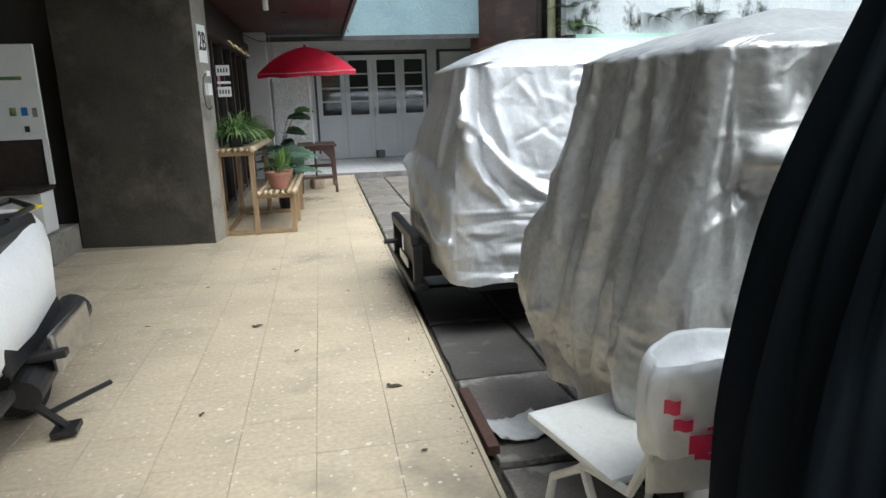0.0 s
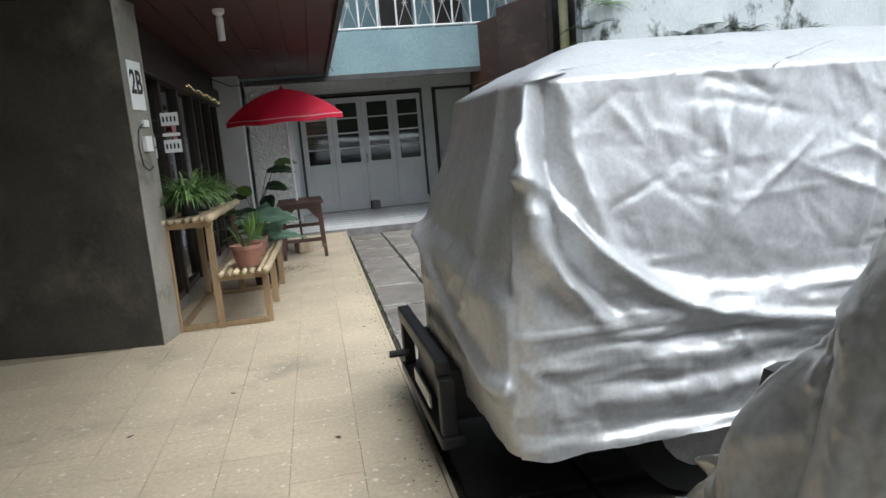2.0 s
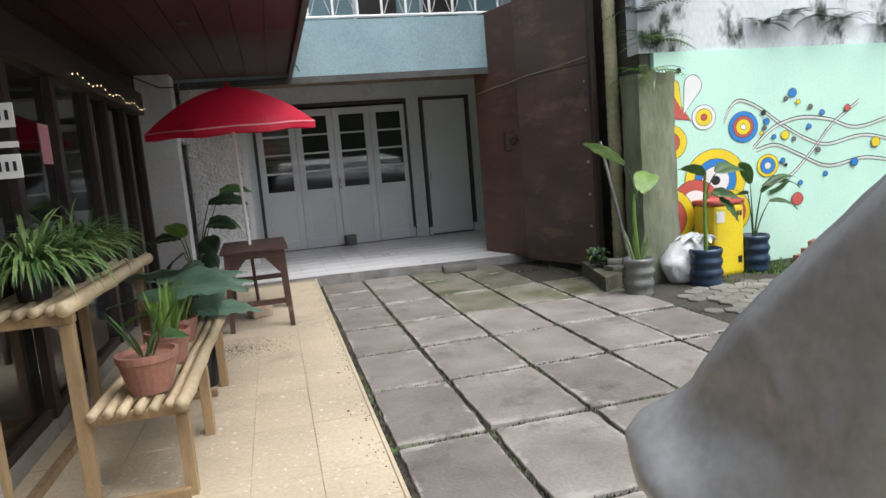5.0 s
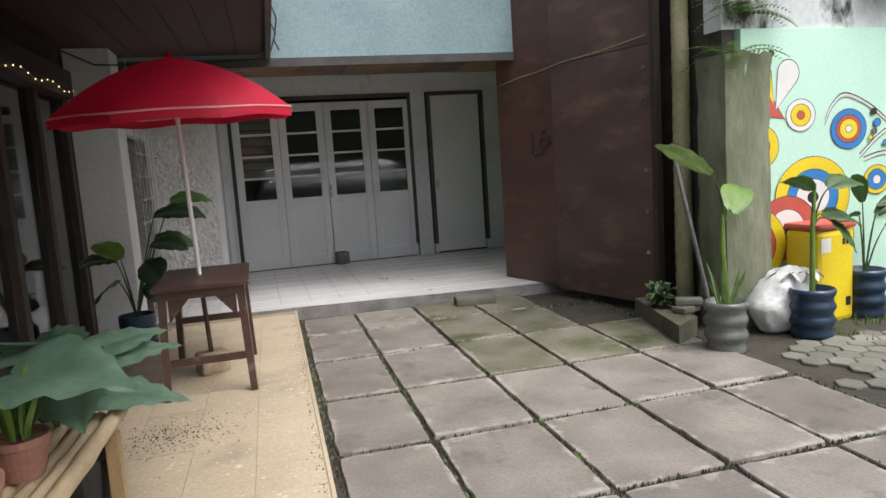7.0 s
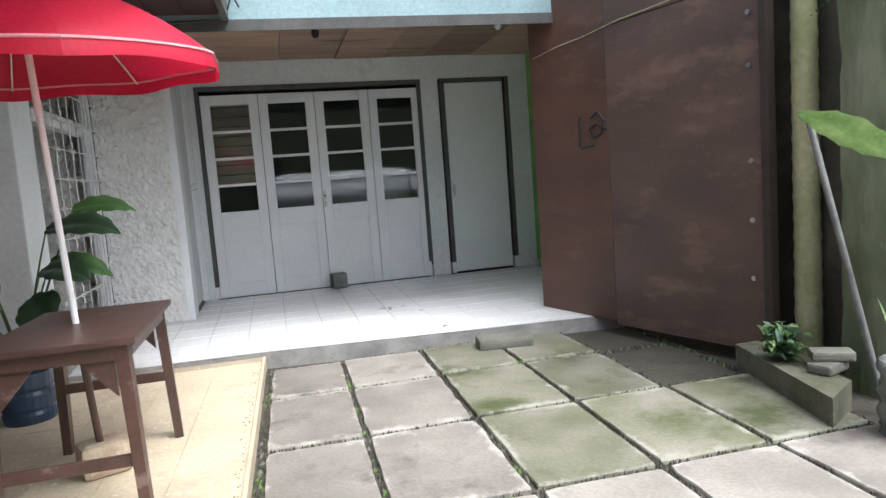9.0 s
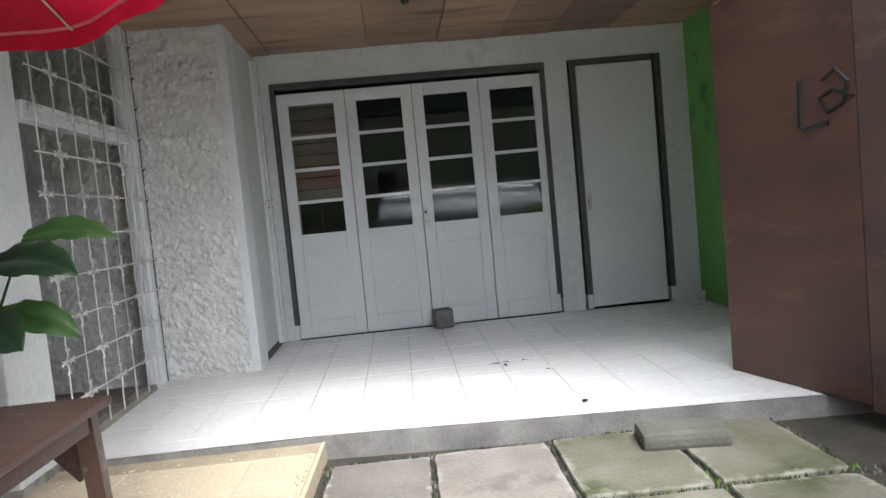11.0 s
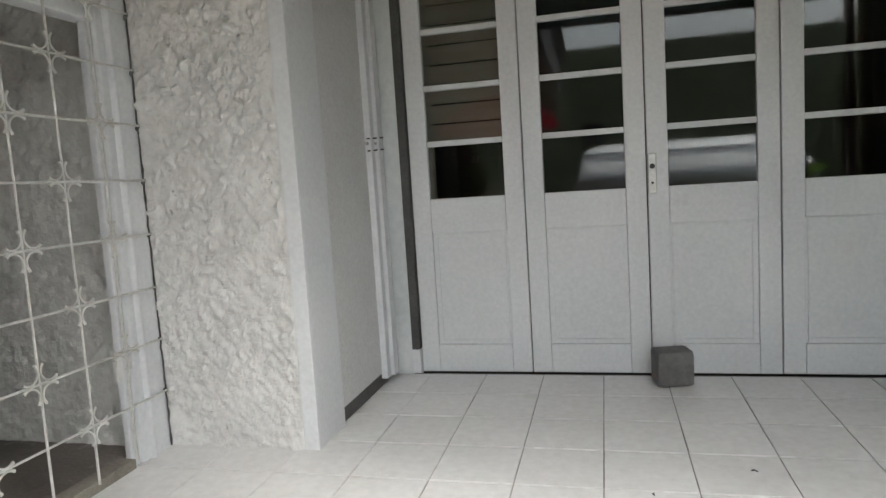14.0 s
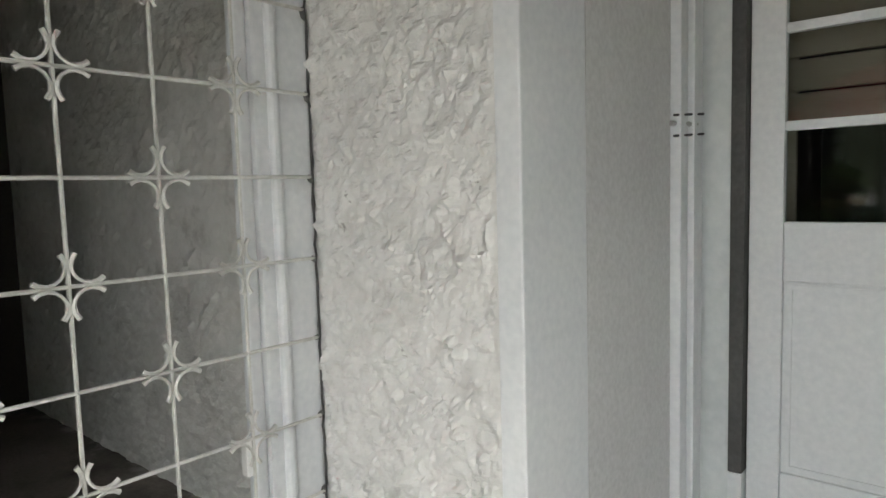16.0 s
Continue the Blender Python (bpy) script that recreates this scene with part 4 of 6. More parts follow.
prof = [(-0.95, 0.30, 0.62, 0.06), (-0.75, 0.32, 0.74, 0.13), (-0.4, 0.34, 0.74, 0.17), (-0.1, 0.34, 0.72, 0.22), (0.2, 0.36, 0.78, 0.24), (0.5, 0.40, 0.84, 0.235), (0.75, 0.52, 0.88, 0.17), (0.88, 0.66, 0.86, 0.05)]
rings = []
for y, z0, z1, w in prof:
    ring = []
    for k in range(16):
        a = k * math.tau / 16
        ring.append(bm.verts.new((w * math.copysign(abs(math.cos(a)) ** 0.7, math.cos(a)), y, (z0 + z1) / 2 + (z1 - z0) / 2 * math.copysign(abs(math.sin(a)) ** 0.7, math.sin(a)))))
    rings.append(ring)
for p, q in zip(rings, rings[1:]):
    for k in range(16):
        bm.faces.new((p[k], p[(k + 1) % 16], q[(k + 1) % 16], q[k]))
bm.faces.new(rings[0]), bm.faces.new(rings[-1])
part("body_panel", bm, M_white, sc, "glossy white side panel", smooth=True)
part("seat", bx(-0.16, -0.35, 0.74, 0.16, 0.72, 0.87, 0.05), M_black, sc, "black vinyl seat")
part("grab_rail", pipe([(0.13, 0.45, 0.86), (0.15, 0.7, 0.88), (0.0, 0.92, 0.9), (-0.15, 0.7, 0.88), (-0.13, 0.45, 0.86)], 0.014, 8), M_black, sc)
for wy in (0.55, -0.78):
    w = part("wheel", rod((-0.05, wy, 0.26), (0.05, wy, 0.26), 0.26, seg=24), M_rubber, sc)
    part("rim", rod((-0.056, wy, 0.26), (0.056, wy, 0.26), 0.16, seg=16), M_steel, w)
part("mudguard", bx(-0.07, 0.74, 0.36, 0.07, 0.96, 0.56, 0.02), M_black, sc)
part("footboard", bx(-0.2, -0.75, 0.28, 0.2, -0.05, 0.33, 0.02), M_black, sc)
part("exhaust", rod((0.20, 0.0, 0.27), (0.23, 0.66, 0.40), 0.06, 0.075, 16), M_black, sc)
part("exhaust_guard", bx(0.275, 0.12, 0.29, 0.305, 0.60, 0.45, 0.014), M_steel, sc, "silver heat guard")
part("foot_peg", bx(0.2, 0.08, 0.36, 0.34, 0.14, 0.39, 0.008), M_black, sc)
part("side_trim", bx(0.19, -0.1, 0.38, 0.215, 0.55, 0.50, 0.01), M_black, sc)
st = part("stand", pipe([(0.1, 0.16, 0.24), (0.19, 0.2, 0.10), (0.23, 0.22, 0.03)], 0.018, 6), M_black, sc)
part("pedal", pipe([(0.2, 0.2, 0.11), (0.3, 0.36, 0.10), (0.37, 0.44, 0.10)], 0.012, 6), M_black, st)
part("foot", bx(0.18, 0.17, 0.005, 0.28, 0.27, 0.03, 0.004), M_black, st)
part("handlebar", pipe([(0.34, -0.55, 1.02), (0.15, -0.68, 1.03), (0, -0.7, 1.0), (-0.15, -0.68, 1.03), (-0.34, -0.55, 1.02)], 0.018, 8), M_black, sc)
part("front_shield", bx(-0.2, -0.9, 0.35, 0.2, -0.76, 0.98, 0.04), M_white, sc)
part("sticker", bx(0.1, 0.70, 0.868, 0.17, 0.80, 0.878), M_yellow, sc, "yellow sticker")

# ---- stall and ledge beside the pier ----
tagged(part("ledge", bx(-4.5, 4.15, -0.003, -1.745, 4.88, 0.25, 0.01), M_pillar_edge), "low grey concrete ledge beside the pier", "ledge", kind="structure")
stall = thing("food_stall", "white painted stall with faded printed panel", "stall")
part("panel", bx(-3.6, 4.56, 1.06, -1.79, 4.60, 1.86, 0.004), M_white, stall, "white panel with faded prints")
part("counter", bx(-3.6, 4.2, 0.62, -1.80, 4.60, 0.66, 0.005), M_dark_wood, stall)
part("cabinet", bx(-3.6, 4.3, 0.252, -1.82, 4.60, 0.615, 0.005), M_white, stall)
part("side_post", bx(-1.83, 4.565, 0.661, -1.79, 4.598, 1.058), M_white, stall)
part("back_shelf", bx(-3.6, 4.61, 0.661, -1.80, 4.64, 1.058), M_dark_wood, stall)
for i, (x, z, w, h, m) in enumerate(((-2.02, 1.30, 0.05, 0.07, M_leaf_pale), (-1.93, 1.30, 0.05, 0.07, M_mblue), (-1.85, 1.29, 0.04, 0.08, M_pillar_edge), (-2.02, 1.58, 0.22, 0.03, M_leaf_pale), (-1.93, 1.15, 0.04, 0.05, M_ink))):
    part("print", bx(x - w / 2, 4.556, z - h / 2, x + w / 2, 4.5595, z + h / 2), m, stall)

# ---- metal chair with a bag over its back, tarpaulin ----
ch = thing("metal_chair", "white enamelled metal chair with scratched seat", "chair", at=pose(1.26, -0.56, -0.062, 0, 0, 12))
part("seat", bx(-0.21, -0.02, 0.47, 0.20, 0.36, 0.495, 0.012), M_white_metal, ch)
for sx in (-0.19, 0.19):
    part("frame_tube", pipe([(sx, 0.34, 0.0), (sx, 0.25, 0.35), (sx, 0.10, 0.46), (sx, -0.06, 0.48), (sx, -0.12, 0.60), (sx, -0.14, 0.74)], 0.012, 8), M_white_metal, ch)
    part("leg", pipe([(sx, -0.16, 0.0), (sx, 0.02, 0.28), (sx, 0.12, 0.46)], 0.012, 8), M_white_metal, ch)
part("cross_bar", rod((-0.19, -0.08, 0.2), (0.19, -0.08, 0.2), 0.009), M_white_metal, ch)


def bowed(w, z0, z1, y, depth, thick, nx=20, nz=8, wob=0.0):
    bm = bmesh.new()
    layers = []
    for t in (0.0, thick):
        rows_ = []
        for j in range(nz + 1):
            row = []
            for i in range(nx + 1):
                u = i / nx * 2 - 1
                q = wob * crease(u * 2.4, j / nz * 2.0, 3.0)
                zz = z0 + (z1 - z0) * j / nz
                if j == nz:
                    zz -= 0.06 * abs(u) ** 3
                row.append(bm.verts.new((u * w, y + depth * u * u - t + q, zz)))
            rows_.append(row)
        layers.append(rows_)
    a, b = layers
    for j in range(nz):
        for i in range(nx):
            bm.faces.new((a[j][i], a[j][i + 1], a[j + 1][i + 1], a[j + 1][i]))
            bm.faces.new((b[j][i + 1], b[j][i], b[j + 1][i], b[j + 1][i + 1]))
    for i in range(nx):
        bm.faces.new((a[0][i + 1], a[0][i], b[0][i], b[0][i + 1]))
        bm.faces.new((a[nz][i], a[nz][i + 1], b[nz][i + 1], b[nz][i]))
    for j in range(nz):
        bm.faces.new((a[j][0], a[j + 1][0], b[j + 1][0], b[j][0]))
        bm.faces.new((a[j + 1][nx], a[j][nx], b[j][nx], b[j + 1][nx]))
    return bm


part("backrest", bowed(0.2, 0.52, 0.76, -0.17, 0.05, 0.006), M_white_metal, ch, smooth=True)
bag = thing("plastic_bag", "white plastic bag with red print over the chair", "bag", at=pose(1.26, -0.56, -0.062, 0, 0, 12))
bm = bmesh.new()
rings = []
for rr, z in ((0.96, 0.635), (1.02, 0.64), (1.06, 0.67), (1.08, 0.72), (1.08, 0.77), (1.05, 0.815), (0.98, 0.838), (0.92, 0.83), (0.86, 0.80), (0.7, 0.775), (0.4, 0.77), (0.05, 0.775)):
    ring = []
    for k in range(56):
        a = k * math.tau / 56
        q = rr * (1 + 0.05 * crease(math.cos(a) * 1.5, math.sin(a) * 1.5, z * 4) + 0.03 * math.sin(a * 11 + z * 20))
        ring.append(bm.verts.new((0.215 * q * math.cos(a), -0.15 + 0.095 * q * math.sin(a), z + 0.012 * math.cos(a * 3) - 0.05 * math.sin(a) * (z > 0.85) * -1)))
    rings.append(ring)
for p, q in zip(rings, rings[1:]):
    for k in range(56):
        bm.faces.new((p[k], p[(k + 1) % 56], q[(k + 1) % 56], q[k]))
bm.faces.new(rings[-1])
part("film", bm, M_bag, bag, smooth=True)


def print_patch(a0, a1, z0, z1, rr):
    bm = bmesh.new()
    prev = None
    for k in range(11):
        a = radians(a0 + (a1 - a0) * k / 10)
        w = 0.002 * math.sin(k * 0.7)
        row = [bm.verts.new((0.215 * rr * math.cos(a), -0.15 + 0.095 * rr * math.sin(a), z + w)) for z in (z0, (z0 + z1) / 2, z1)]
        if prev:
            bm.faces.new((prev[0], row[0], row[1], prev[1])), bm.faces.new((prev[1], row[1], row[2], prev[2]))
        prev = row
    return bm


for a0, a1, z0, z1, rr in ((222, 285, 0.66, 0.70, 1.17), (205, 216, 0.745, 0.775, 1.18), (212, 224, 0.71, 0.735, 1.18), (262, 265, 0.71, 0.80, 1.18), (232, 270, 0.71, 0.717, 1.17), (225, 240, 0.645, 0.66, 1.14)):
    part("print", print_patch(a0, a1, z0, z1, rr), M_red_print, bag, "red printing")
tarp = thing("folded_tarpaulin", "dark navy tarpaulin hanging in folds from a post", "tarpaulin")
part("post", rod((1.40, -1.18, -0.1), (1.40, -1.18, 2.6), 0.03, seg=10), M_black, tarp)
bm = bmesh.new()
rings = []
for j in range(49):
    z = -0.02 + 2.35 * j / 48
    ring = []
    for k in range(140):
        a = k * math.tau / 140
        r = 0.36 - 0.10 * smooth01((z - 1.1) / 0.7) + 0.02 * math.sin(z * 3)
        r += 0.008 * math.sin(a * 60 + 4 * z) + 0.022 * math.sin(a * 17 + 2.2 * fbm(a, z * 0.6)) + 0.012 * math.sin(a * 37 + z * 2)
        ring.append(bm.verts.new((1.385 + r * math.cos(a) + 0.12 * smooth01((z - 0.8) / 0.9), -1.18 + r * math.sin(a) * 0.75, z)))
    rings.append(ring)
for p, q in zip(rings, rings[1:]):
    for k in range(140):
        bm.faces.new((p[k], p[(k + 1) % 140], q[(k + 1) % 140], q[k]))
bm.faces.new(rings[-1])
part("cloth", bm, M_navy, tarp, smooth=True)
scrap = tagged(part("plastic_sheet", bowed(0.12, -0.10, 0.12, 0.0, 0.02, 0.004, 14, 10, 0.012), M_bag, smooth=True), "crumpled whitish plastic sheet on the slabs", "litter")
scrap.matrix_basis = pose(1.20, 0.52, -0.045, 86, 0, 10)
stick = tagged(part("wood_offcut", bx(0, 0, 0, 0.05, 0.55, 0.04, 0.004), M_gate_red), "short brown wood offcut along the walkway edge", "offcut")
stick.matrix_basis = pose(1.03, 0.36, -0.06, 0, 0, -1)

# ---- slatted plant stand ----
stand = thing("plant_stand", "two-tier pine plant stand with split bamboo shelves", "plant stand", at=pose(-0.05, 4.93, 0, 0, 0, -2.6))
for x, y, h in ((-0.385, 0.02, 0.80), (-0.065, 0.02, 0.80), (-0.385, 1.32, 0.80), (-0.065, 1.32, 0.80), (0.30, 0.06, 0.36), (0.30, 1.52, 0.36), (0.30, 0.72, 0.36)):
    part("leg", bx(x - 0.025, y, 0, x + 0.025, y + 0.05, h, 0.004), M_pine, stand)
part("runner", bx(-0.36, 0.03, 0.005, 0.30, 0.07, 0.045, 0.003), M_pine, stand)
part("runner", bx(-0.36, 1.33, 0.005, 0.28, 1.37, 0.045, 0.003), M_pine, stand)
part("runner", bx(-0.39, 0.08, 0.005, -0.35, 1.31, 0.045, 0.003), M_pine, stand)
for y in (0.02, 1.32):
    part("shelf_bearer", bx(-0.41, y, 0.802, -0.035, y + 0.05, 0.842, 0.003), M_pine, stand)
for y in (0.06, 0.74, 1.50):
    part("shelf_bearer", bx(-0.04, y, 0.362, 0.32, y + 0.045, 0.40, 0.003), M_pine, stand)


def cane(parent, x, z, y0, y1, r):
    pts, rr = [], []
    n = 14
    for i in range(n + 1):
        y = y0 + (y1 - y0) * i / n
        pts.append((x + 0.006 * fbm(x * 20, y * 2), y, z + 0.004 * fbm(y * 3, x * 30)))
        rr.append(r * (1.12 if i % 4 == 2 else 1.0))
    return part("bamboo_slat", pipe(pts, rr, 8), M_bamboo, parent, smooth=True)


for i, x in enumerate((-0.385, -0.33, -0.275, -0.215, -0.155, -0.10)):
    cane(stand, x, 0.862, -0.02 + 0.01 * (i % 2), 1.50 - 0.03 * (i % 3), 0.021)
cane(stand, -0.045, 0.868, -0.03, 1.52, 0.033)
for i, x in enumerate((-0.02, 0.035, 0.09, 0.15, 0.21, 0.265)):
    cane(stand, x, 0.42, 0.0 + 0.015 * (i % 2), 1.60 - 0.02 * (i % 3), 0.021)
cane(stand, 0.318, 0.423, -0.02, 1.62, 0.03)

# ---- plants ----
def pot(parent, r, h, material, rim=True):
    prof = [(r * 0.68, 0), (r * 0.95, h * 0.8), (r * 1.0, h * 0.82), (r * 1.02, h), (r * 0.92, h), (r * 0.88, h * 0.86), (0.01, h * 0.85)] if rim else [(r * 0.8, 0), (r, h), (r * 0.93, h), (r * 0.9, h * 0.9), (0.01, h * 0.89)]
    return part("pot", lathe(prof, 24), material, parent, smooth=False)


def blade(bm, base, direction, length, width, droop, roll=0.0, n=7, fold=0.25):
    """One arching leaf with a keel, wider in the middle."""
    base, d = Vector(base), Vector(direction).normalized()
    side = d.cross(Vector((0, 0, 1)))
    side = side.normalized() if side.length > 1e-3 else Vector((1, 0, 0))
    if roll:
        side = Matrix.Rotation(roll, 3, d) @ side
    p, prev = base.copy(), None
    for i in range(n + 1):
        f = i / n
        w = width * (math.sin(math.pi * min(1.0, 0.12 + f * 0.88)) ** 0.7) * (1 if f < 0.999 else 0.02)
        up = side.cross(d).normalized()
        row = (bm.verts.new(p - side * w + up * w * fold), bm.verts.new(p), bm.verts.new(p + side * w + up * w * fold))
        if prev:
            bm.faces.new((prev[0], prev[1], row[1], row[0]))
            bm.faces.new((prev[1], prev[2], row[2], row[1]))
        prev = row
        d = (d + Vector((0, 0, -droop / n * (0.4 + f * 1.4)))).normalized()
        p = p + d * (length / n)
    return bm


def spider_plant(x, y, z, n, length, seed):
    rnd = random.Random(seed)
    t = thing("spider_plant", "bushy spider plant in a small black pot", "plant", group="plants on the stand", at=pose(x, y, z))
    pot(t, 0.075, 0.12, M_black, False)
    for g in range(3):
        bm = bmesh.new()
        for i in range(n // 3):
            a, tilt = rnd.uniform(0, math.tau), rnd.uniform(0.25, 1.5)
            blade(bm, (0.03 * math.cos(a), 0.03 * math.sin(a), 0.105), (math.cos(a) * tilt, math.sin(a) * tilt, 1.0), length * rnd.uniform(0.6, 1.1), 0.007, rnd.uniform(1.2, 2.6), n=6)
        part("leaf_tuft", bm, (M_leaf_pale, M_leaf, M_leaf_pale)[g], t)["kind"] = "stuff"
    return t


def broad_blade(base, direction, length, width, droop, roll, heart):
    """A wide leaf: raised side veins, a wavy margin, a keel, and lobes behind the stalk where heart is set."""
    bm = bmesh.new()
    d = Vector(direction).normalized()
    side = d.cross(Vector((0, 0, 1)))
    side = side.normalized() if side.length > 1e-3 else Vector((1, 0, 0))
    side = Matrix.Rotation(roll, 3, d) @ side
    n, across = 18, 5
    p, prev = Vector(base) - d * length * 0.22 * heart, None
    phase = base[0] * 40 + base[1] * 17
    for i in range(n + 1):
        f = i / n
        if heart:
            w = width * (0.55 + 0.45 * smooth01(f / 0.25)) * (1 - smooth01((f - 0.25) / 0.8)) ** 0.8 * 1.1
        else:
            w = width * math.sin(math.pi * min(1.0, 0.06 + f * 0.94)) ** 0.75
        w = max(w, 0.001)
        up = side.cross(d).normalized()
        row = []
        for k in range(-across, across + 1):
            q = k / across
            wave = 0.05 * width * math.sin(f * 26 + phase + q * 2) * abs(q) ** 2
            vein = 0.035 * width * abs(math.sin((f * 9 - abs(q) * 1.1) * math.pi)) * min(1.0, abs(q) * 3)
            edge = 1 + (0.06 * math.sin(f * 34 + phase) if heart else 0.015 * math.sin(f * 40 + phase)) * (abs(q) > 0.9)
            back = -d * length * 0.16 * heart * abs(q) * (1 - smooth01(f / 0.35))
            row.append(bm.verts.new(p + side * w * q * edge + back + up * (abs(q) * w * 0.24 - abs(q) ** 3 * w * 0.20 + wave + vein)))
        if prev:
            for k in range(2 * across):
                if heart and i < 4 and k in (across - 1, across):
                    continue
                bm.faces.new((prev[k], prev[k + 1], row[k + 1], row[k]))
        prev = row
        d = (d + Vector((0, 0, -droop / n * (0.4 + f * 1.4)))).normalized()
        p = p + d * (length * (1 + 0.22 * heart) / n)
    bmesh.ops.delete(bm, geom=[v for v in bm.verts if not v.link_faces], context="VERTS")
    return bm


def broad_leaf(parent, base, direction, length, width, stem_to, material, droop=0.9, roll=0.55, heart=0):
    """A leaf of its own on a stalk."""
    stalk = part("leaf", broad_blade(stem_to, direction, length, width, droop, roll, heart), material, parent, smooth=True)
    b, e = Vector(base), Vector(stem_to)
    pts = [b.lerp(e, k / 5) + Vector((0, 0, 0.05 * math.sin(math.pi * k / 5))) for k in range(6)]
    part("stalk", pipe(pts, [0.009, 0.008, 0.007, 0.006, 0.005, 0.004], 6), M_leaf, stalk)
    return stalk


spider_plant(-0.26, 5.16, 0.884, 270, 0.36, 3)
spider_plant(-0.22, 5.55, 0.884, 240, 0.32, 4)
spider_plant(-0.20, 5.90, 0.884, 220, 0.30, 5)

t = thing("potted_aloe", "terracotta pot with thin dry aloe stems", "plant", group="plants on the stand", at=pose(0.13, 5.12, 0.442))
pot(t, 0.125, 0.17, M_terracotta)
rnd = random.Random(11)
for i in range(9):
    a = rnd.uniform(0, math.tau)
    part("leaf", blade(bmesh.new(), (0.03 * math.cos(a), 0.03 * math.sin(a), 0.15), (math.cos(a) * 0.5, math.sin(a) * 0.5, 1), rnd.uniform(0.16, 0.30), 0.009, 0.4), M_leaf, t)
broad_leaf(t, (0, 0, 0.15), (0.5, 0.6, 0.1), 0.15, 0.045, (0.06, 0.09, 0.2), M_leaf)

t = thing("potted_snake_plant", "terracotta pot with upright light green leaves", "plant", group="plants on the stand", at=pose(0.16, 5.55, 0.442))
pot(t, 0.105, 0.16, M_terracotta)
for i in range(22):
    a = rnd.uniform(0, math.tau)
    s = rnd.uniform(0.05, 0.4)
    part("leaf", blade(bmesh.new(), (0.04 * math.cos(a), 0.04 * math.sin(a), 0.14), (math.cos(a) * s, math.sin(a) * s, 1), rnd.uniform(0.16, 0.28), 0.012, 0.25), M_leaf_light, t)
t = thing("potted_succulent", "small terracotta pot with spiky green leaves", "plant", group="plants on the stand", at=pose(0.18, 5.95, 0.442))
pot(t, 0.085, 0.13, M_terracotta)
for i in range(22):
    a = rnd.uniform(0, math.tau)
    s = rnd.uniform(0.1, 0.5)
    part("leaf", blade(bmesh.new(), (0.03 * math.cos(a), 0.03 * math.sin(a), 0.12), (math.cos(a) * s, math.sin(a) * s, 1), rnd.uniform(0.14, 0.24), 0.011, 0.3), M_leaf_light, t)

t = thing("potted_elephant_ear", "elephant ear plant with big blue-green leaves", "plant", at=pose(0.17, 6.55, 0))
pot(t, 0.14, 0.26, M_black, False)
for i, (dx, dy, dz, ln, wd, sx, sy, sz, mm) in enumerate((
        (0.85, -0.45, 0.10, 0.46, 0.20, -0.02, -0.50, 0.74, M_leaf_blue), (-0.7, -0.3, 0.15, 0.42, 0.16, -0.05, -0.25, 0.76, M_leaf_blue), (0.7, 0.4, 0.1, 0.36, 0.12, 0.1, 0.05, 0.62, M_leaf_blue),
        (0.3, -0.9, 0.1, 0.42, 0.15, 0.08, -0.30, 0.62, M_leaf_blue), (-0.7, 0.4, 0.2, 0.32, 0.11, -0.1, 0.08, 0.66, M_leaf_blue), (0.8, -0.1, 0.0, 0.32, 0.11, 0.14, -0.05, 0.50, M_leaf_blue),
        (-0.3, -0.8, 0.0, 0.30, 0.10, -0.06, -0.12, 0.50, M_leaf_blue), (0.5, 0.8, 0.2, 0.28, 0.09, 0.06, 0.14, 0.44, M_leaf_blue), (-0.4, 0.9, 0.1, 0.28, 0.09, -0.08, 0.14, 0.52, M_leaf_blue), (-0.8, -0.3, 0.2, 0.34, 0.12, -0.12, -0.1, 0.60, M_leaf_blue), (0.2, -0.6, 0.5, 0.30, 0.11, 0.02, -0.18, 0.72, M_leaf_blue), (-0.6, -0.8, 0.1, 0.34, 0.12, -0.14, -0.2, 0.56, M_leaf_light), (0.8, 0.6, 0.2, 0.30, 0.10, 0.12, 0.1, 0.66, M_leaf_blue))):
    broad_leaf(t, (0, 0, 0.22), (dx, dy, dz), ln, wd, (sx, sy, sz), mm, 0.4, roll=0.25, heart=1)

t = thing("potted_banana_plant", "young broad-leaved plant in a cut water jug", "plant", at=pose(-0.05, 9.42, 0))
part("pot", lathe([(0.13, 0), (0.14, 0.05), (0.132, 0.07), (0.14, 0.09), (0.14, 0.16), (0.132, 0.18), (0.14, 0.2), (0.14, 0.28), (0.13, 0.28), (0.125, 0.24), (0.01, 0.23)], 24), M_bluebag, t)
for dx, dy, dz, ln, wd, sx, sy, sz, mm in (
        (0.9, -0.2, 0.25, 0.42, 0.085, 0.22, -0.05, 1.06, M_leaf_dark), (1.0, 0.2, 0.3, 0.34, 0.07, 0.34, 0.05, 1.16, M_leaf), (0.8, -0.5, 0.2, 0.36, 0.075, 0.18, -0.1, 0.84, M_leaf_dark),
        (-0.4, -0.6, 0.8, 0.30, 0.07, -0.05, -0.1, 0.74, M_leaf_light), (0.5, -0.8, -0.2, 0.30, 0.09, 0.12, -0.12, 0.70, M_leaf_dark), (-0.7, 0.1, 0.2, 0.30, 0.08, -0.1, 0.0, 0.72, M_leaf_dark),
        (0.9, 0.1, 0.0, 0.34, 0.07, 0.2, 0.02, 0.88, M_leaf), (-0.5, -0.7, -0.1, 0.28, 0.075, -0.08, -0.1, 0.56, M_leaf_dark), (0.7, -0.6, -0.3, 0.24, 0.07, 0.1, -0.06, 0.52, M_leaf_dark)):
    broad_leaf(t, (0, 0, 0.24), (dx, dy, dz), ln, wd * 1.35, (sx, sy, sz), mm, 0.9)

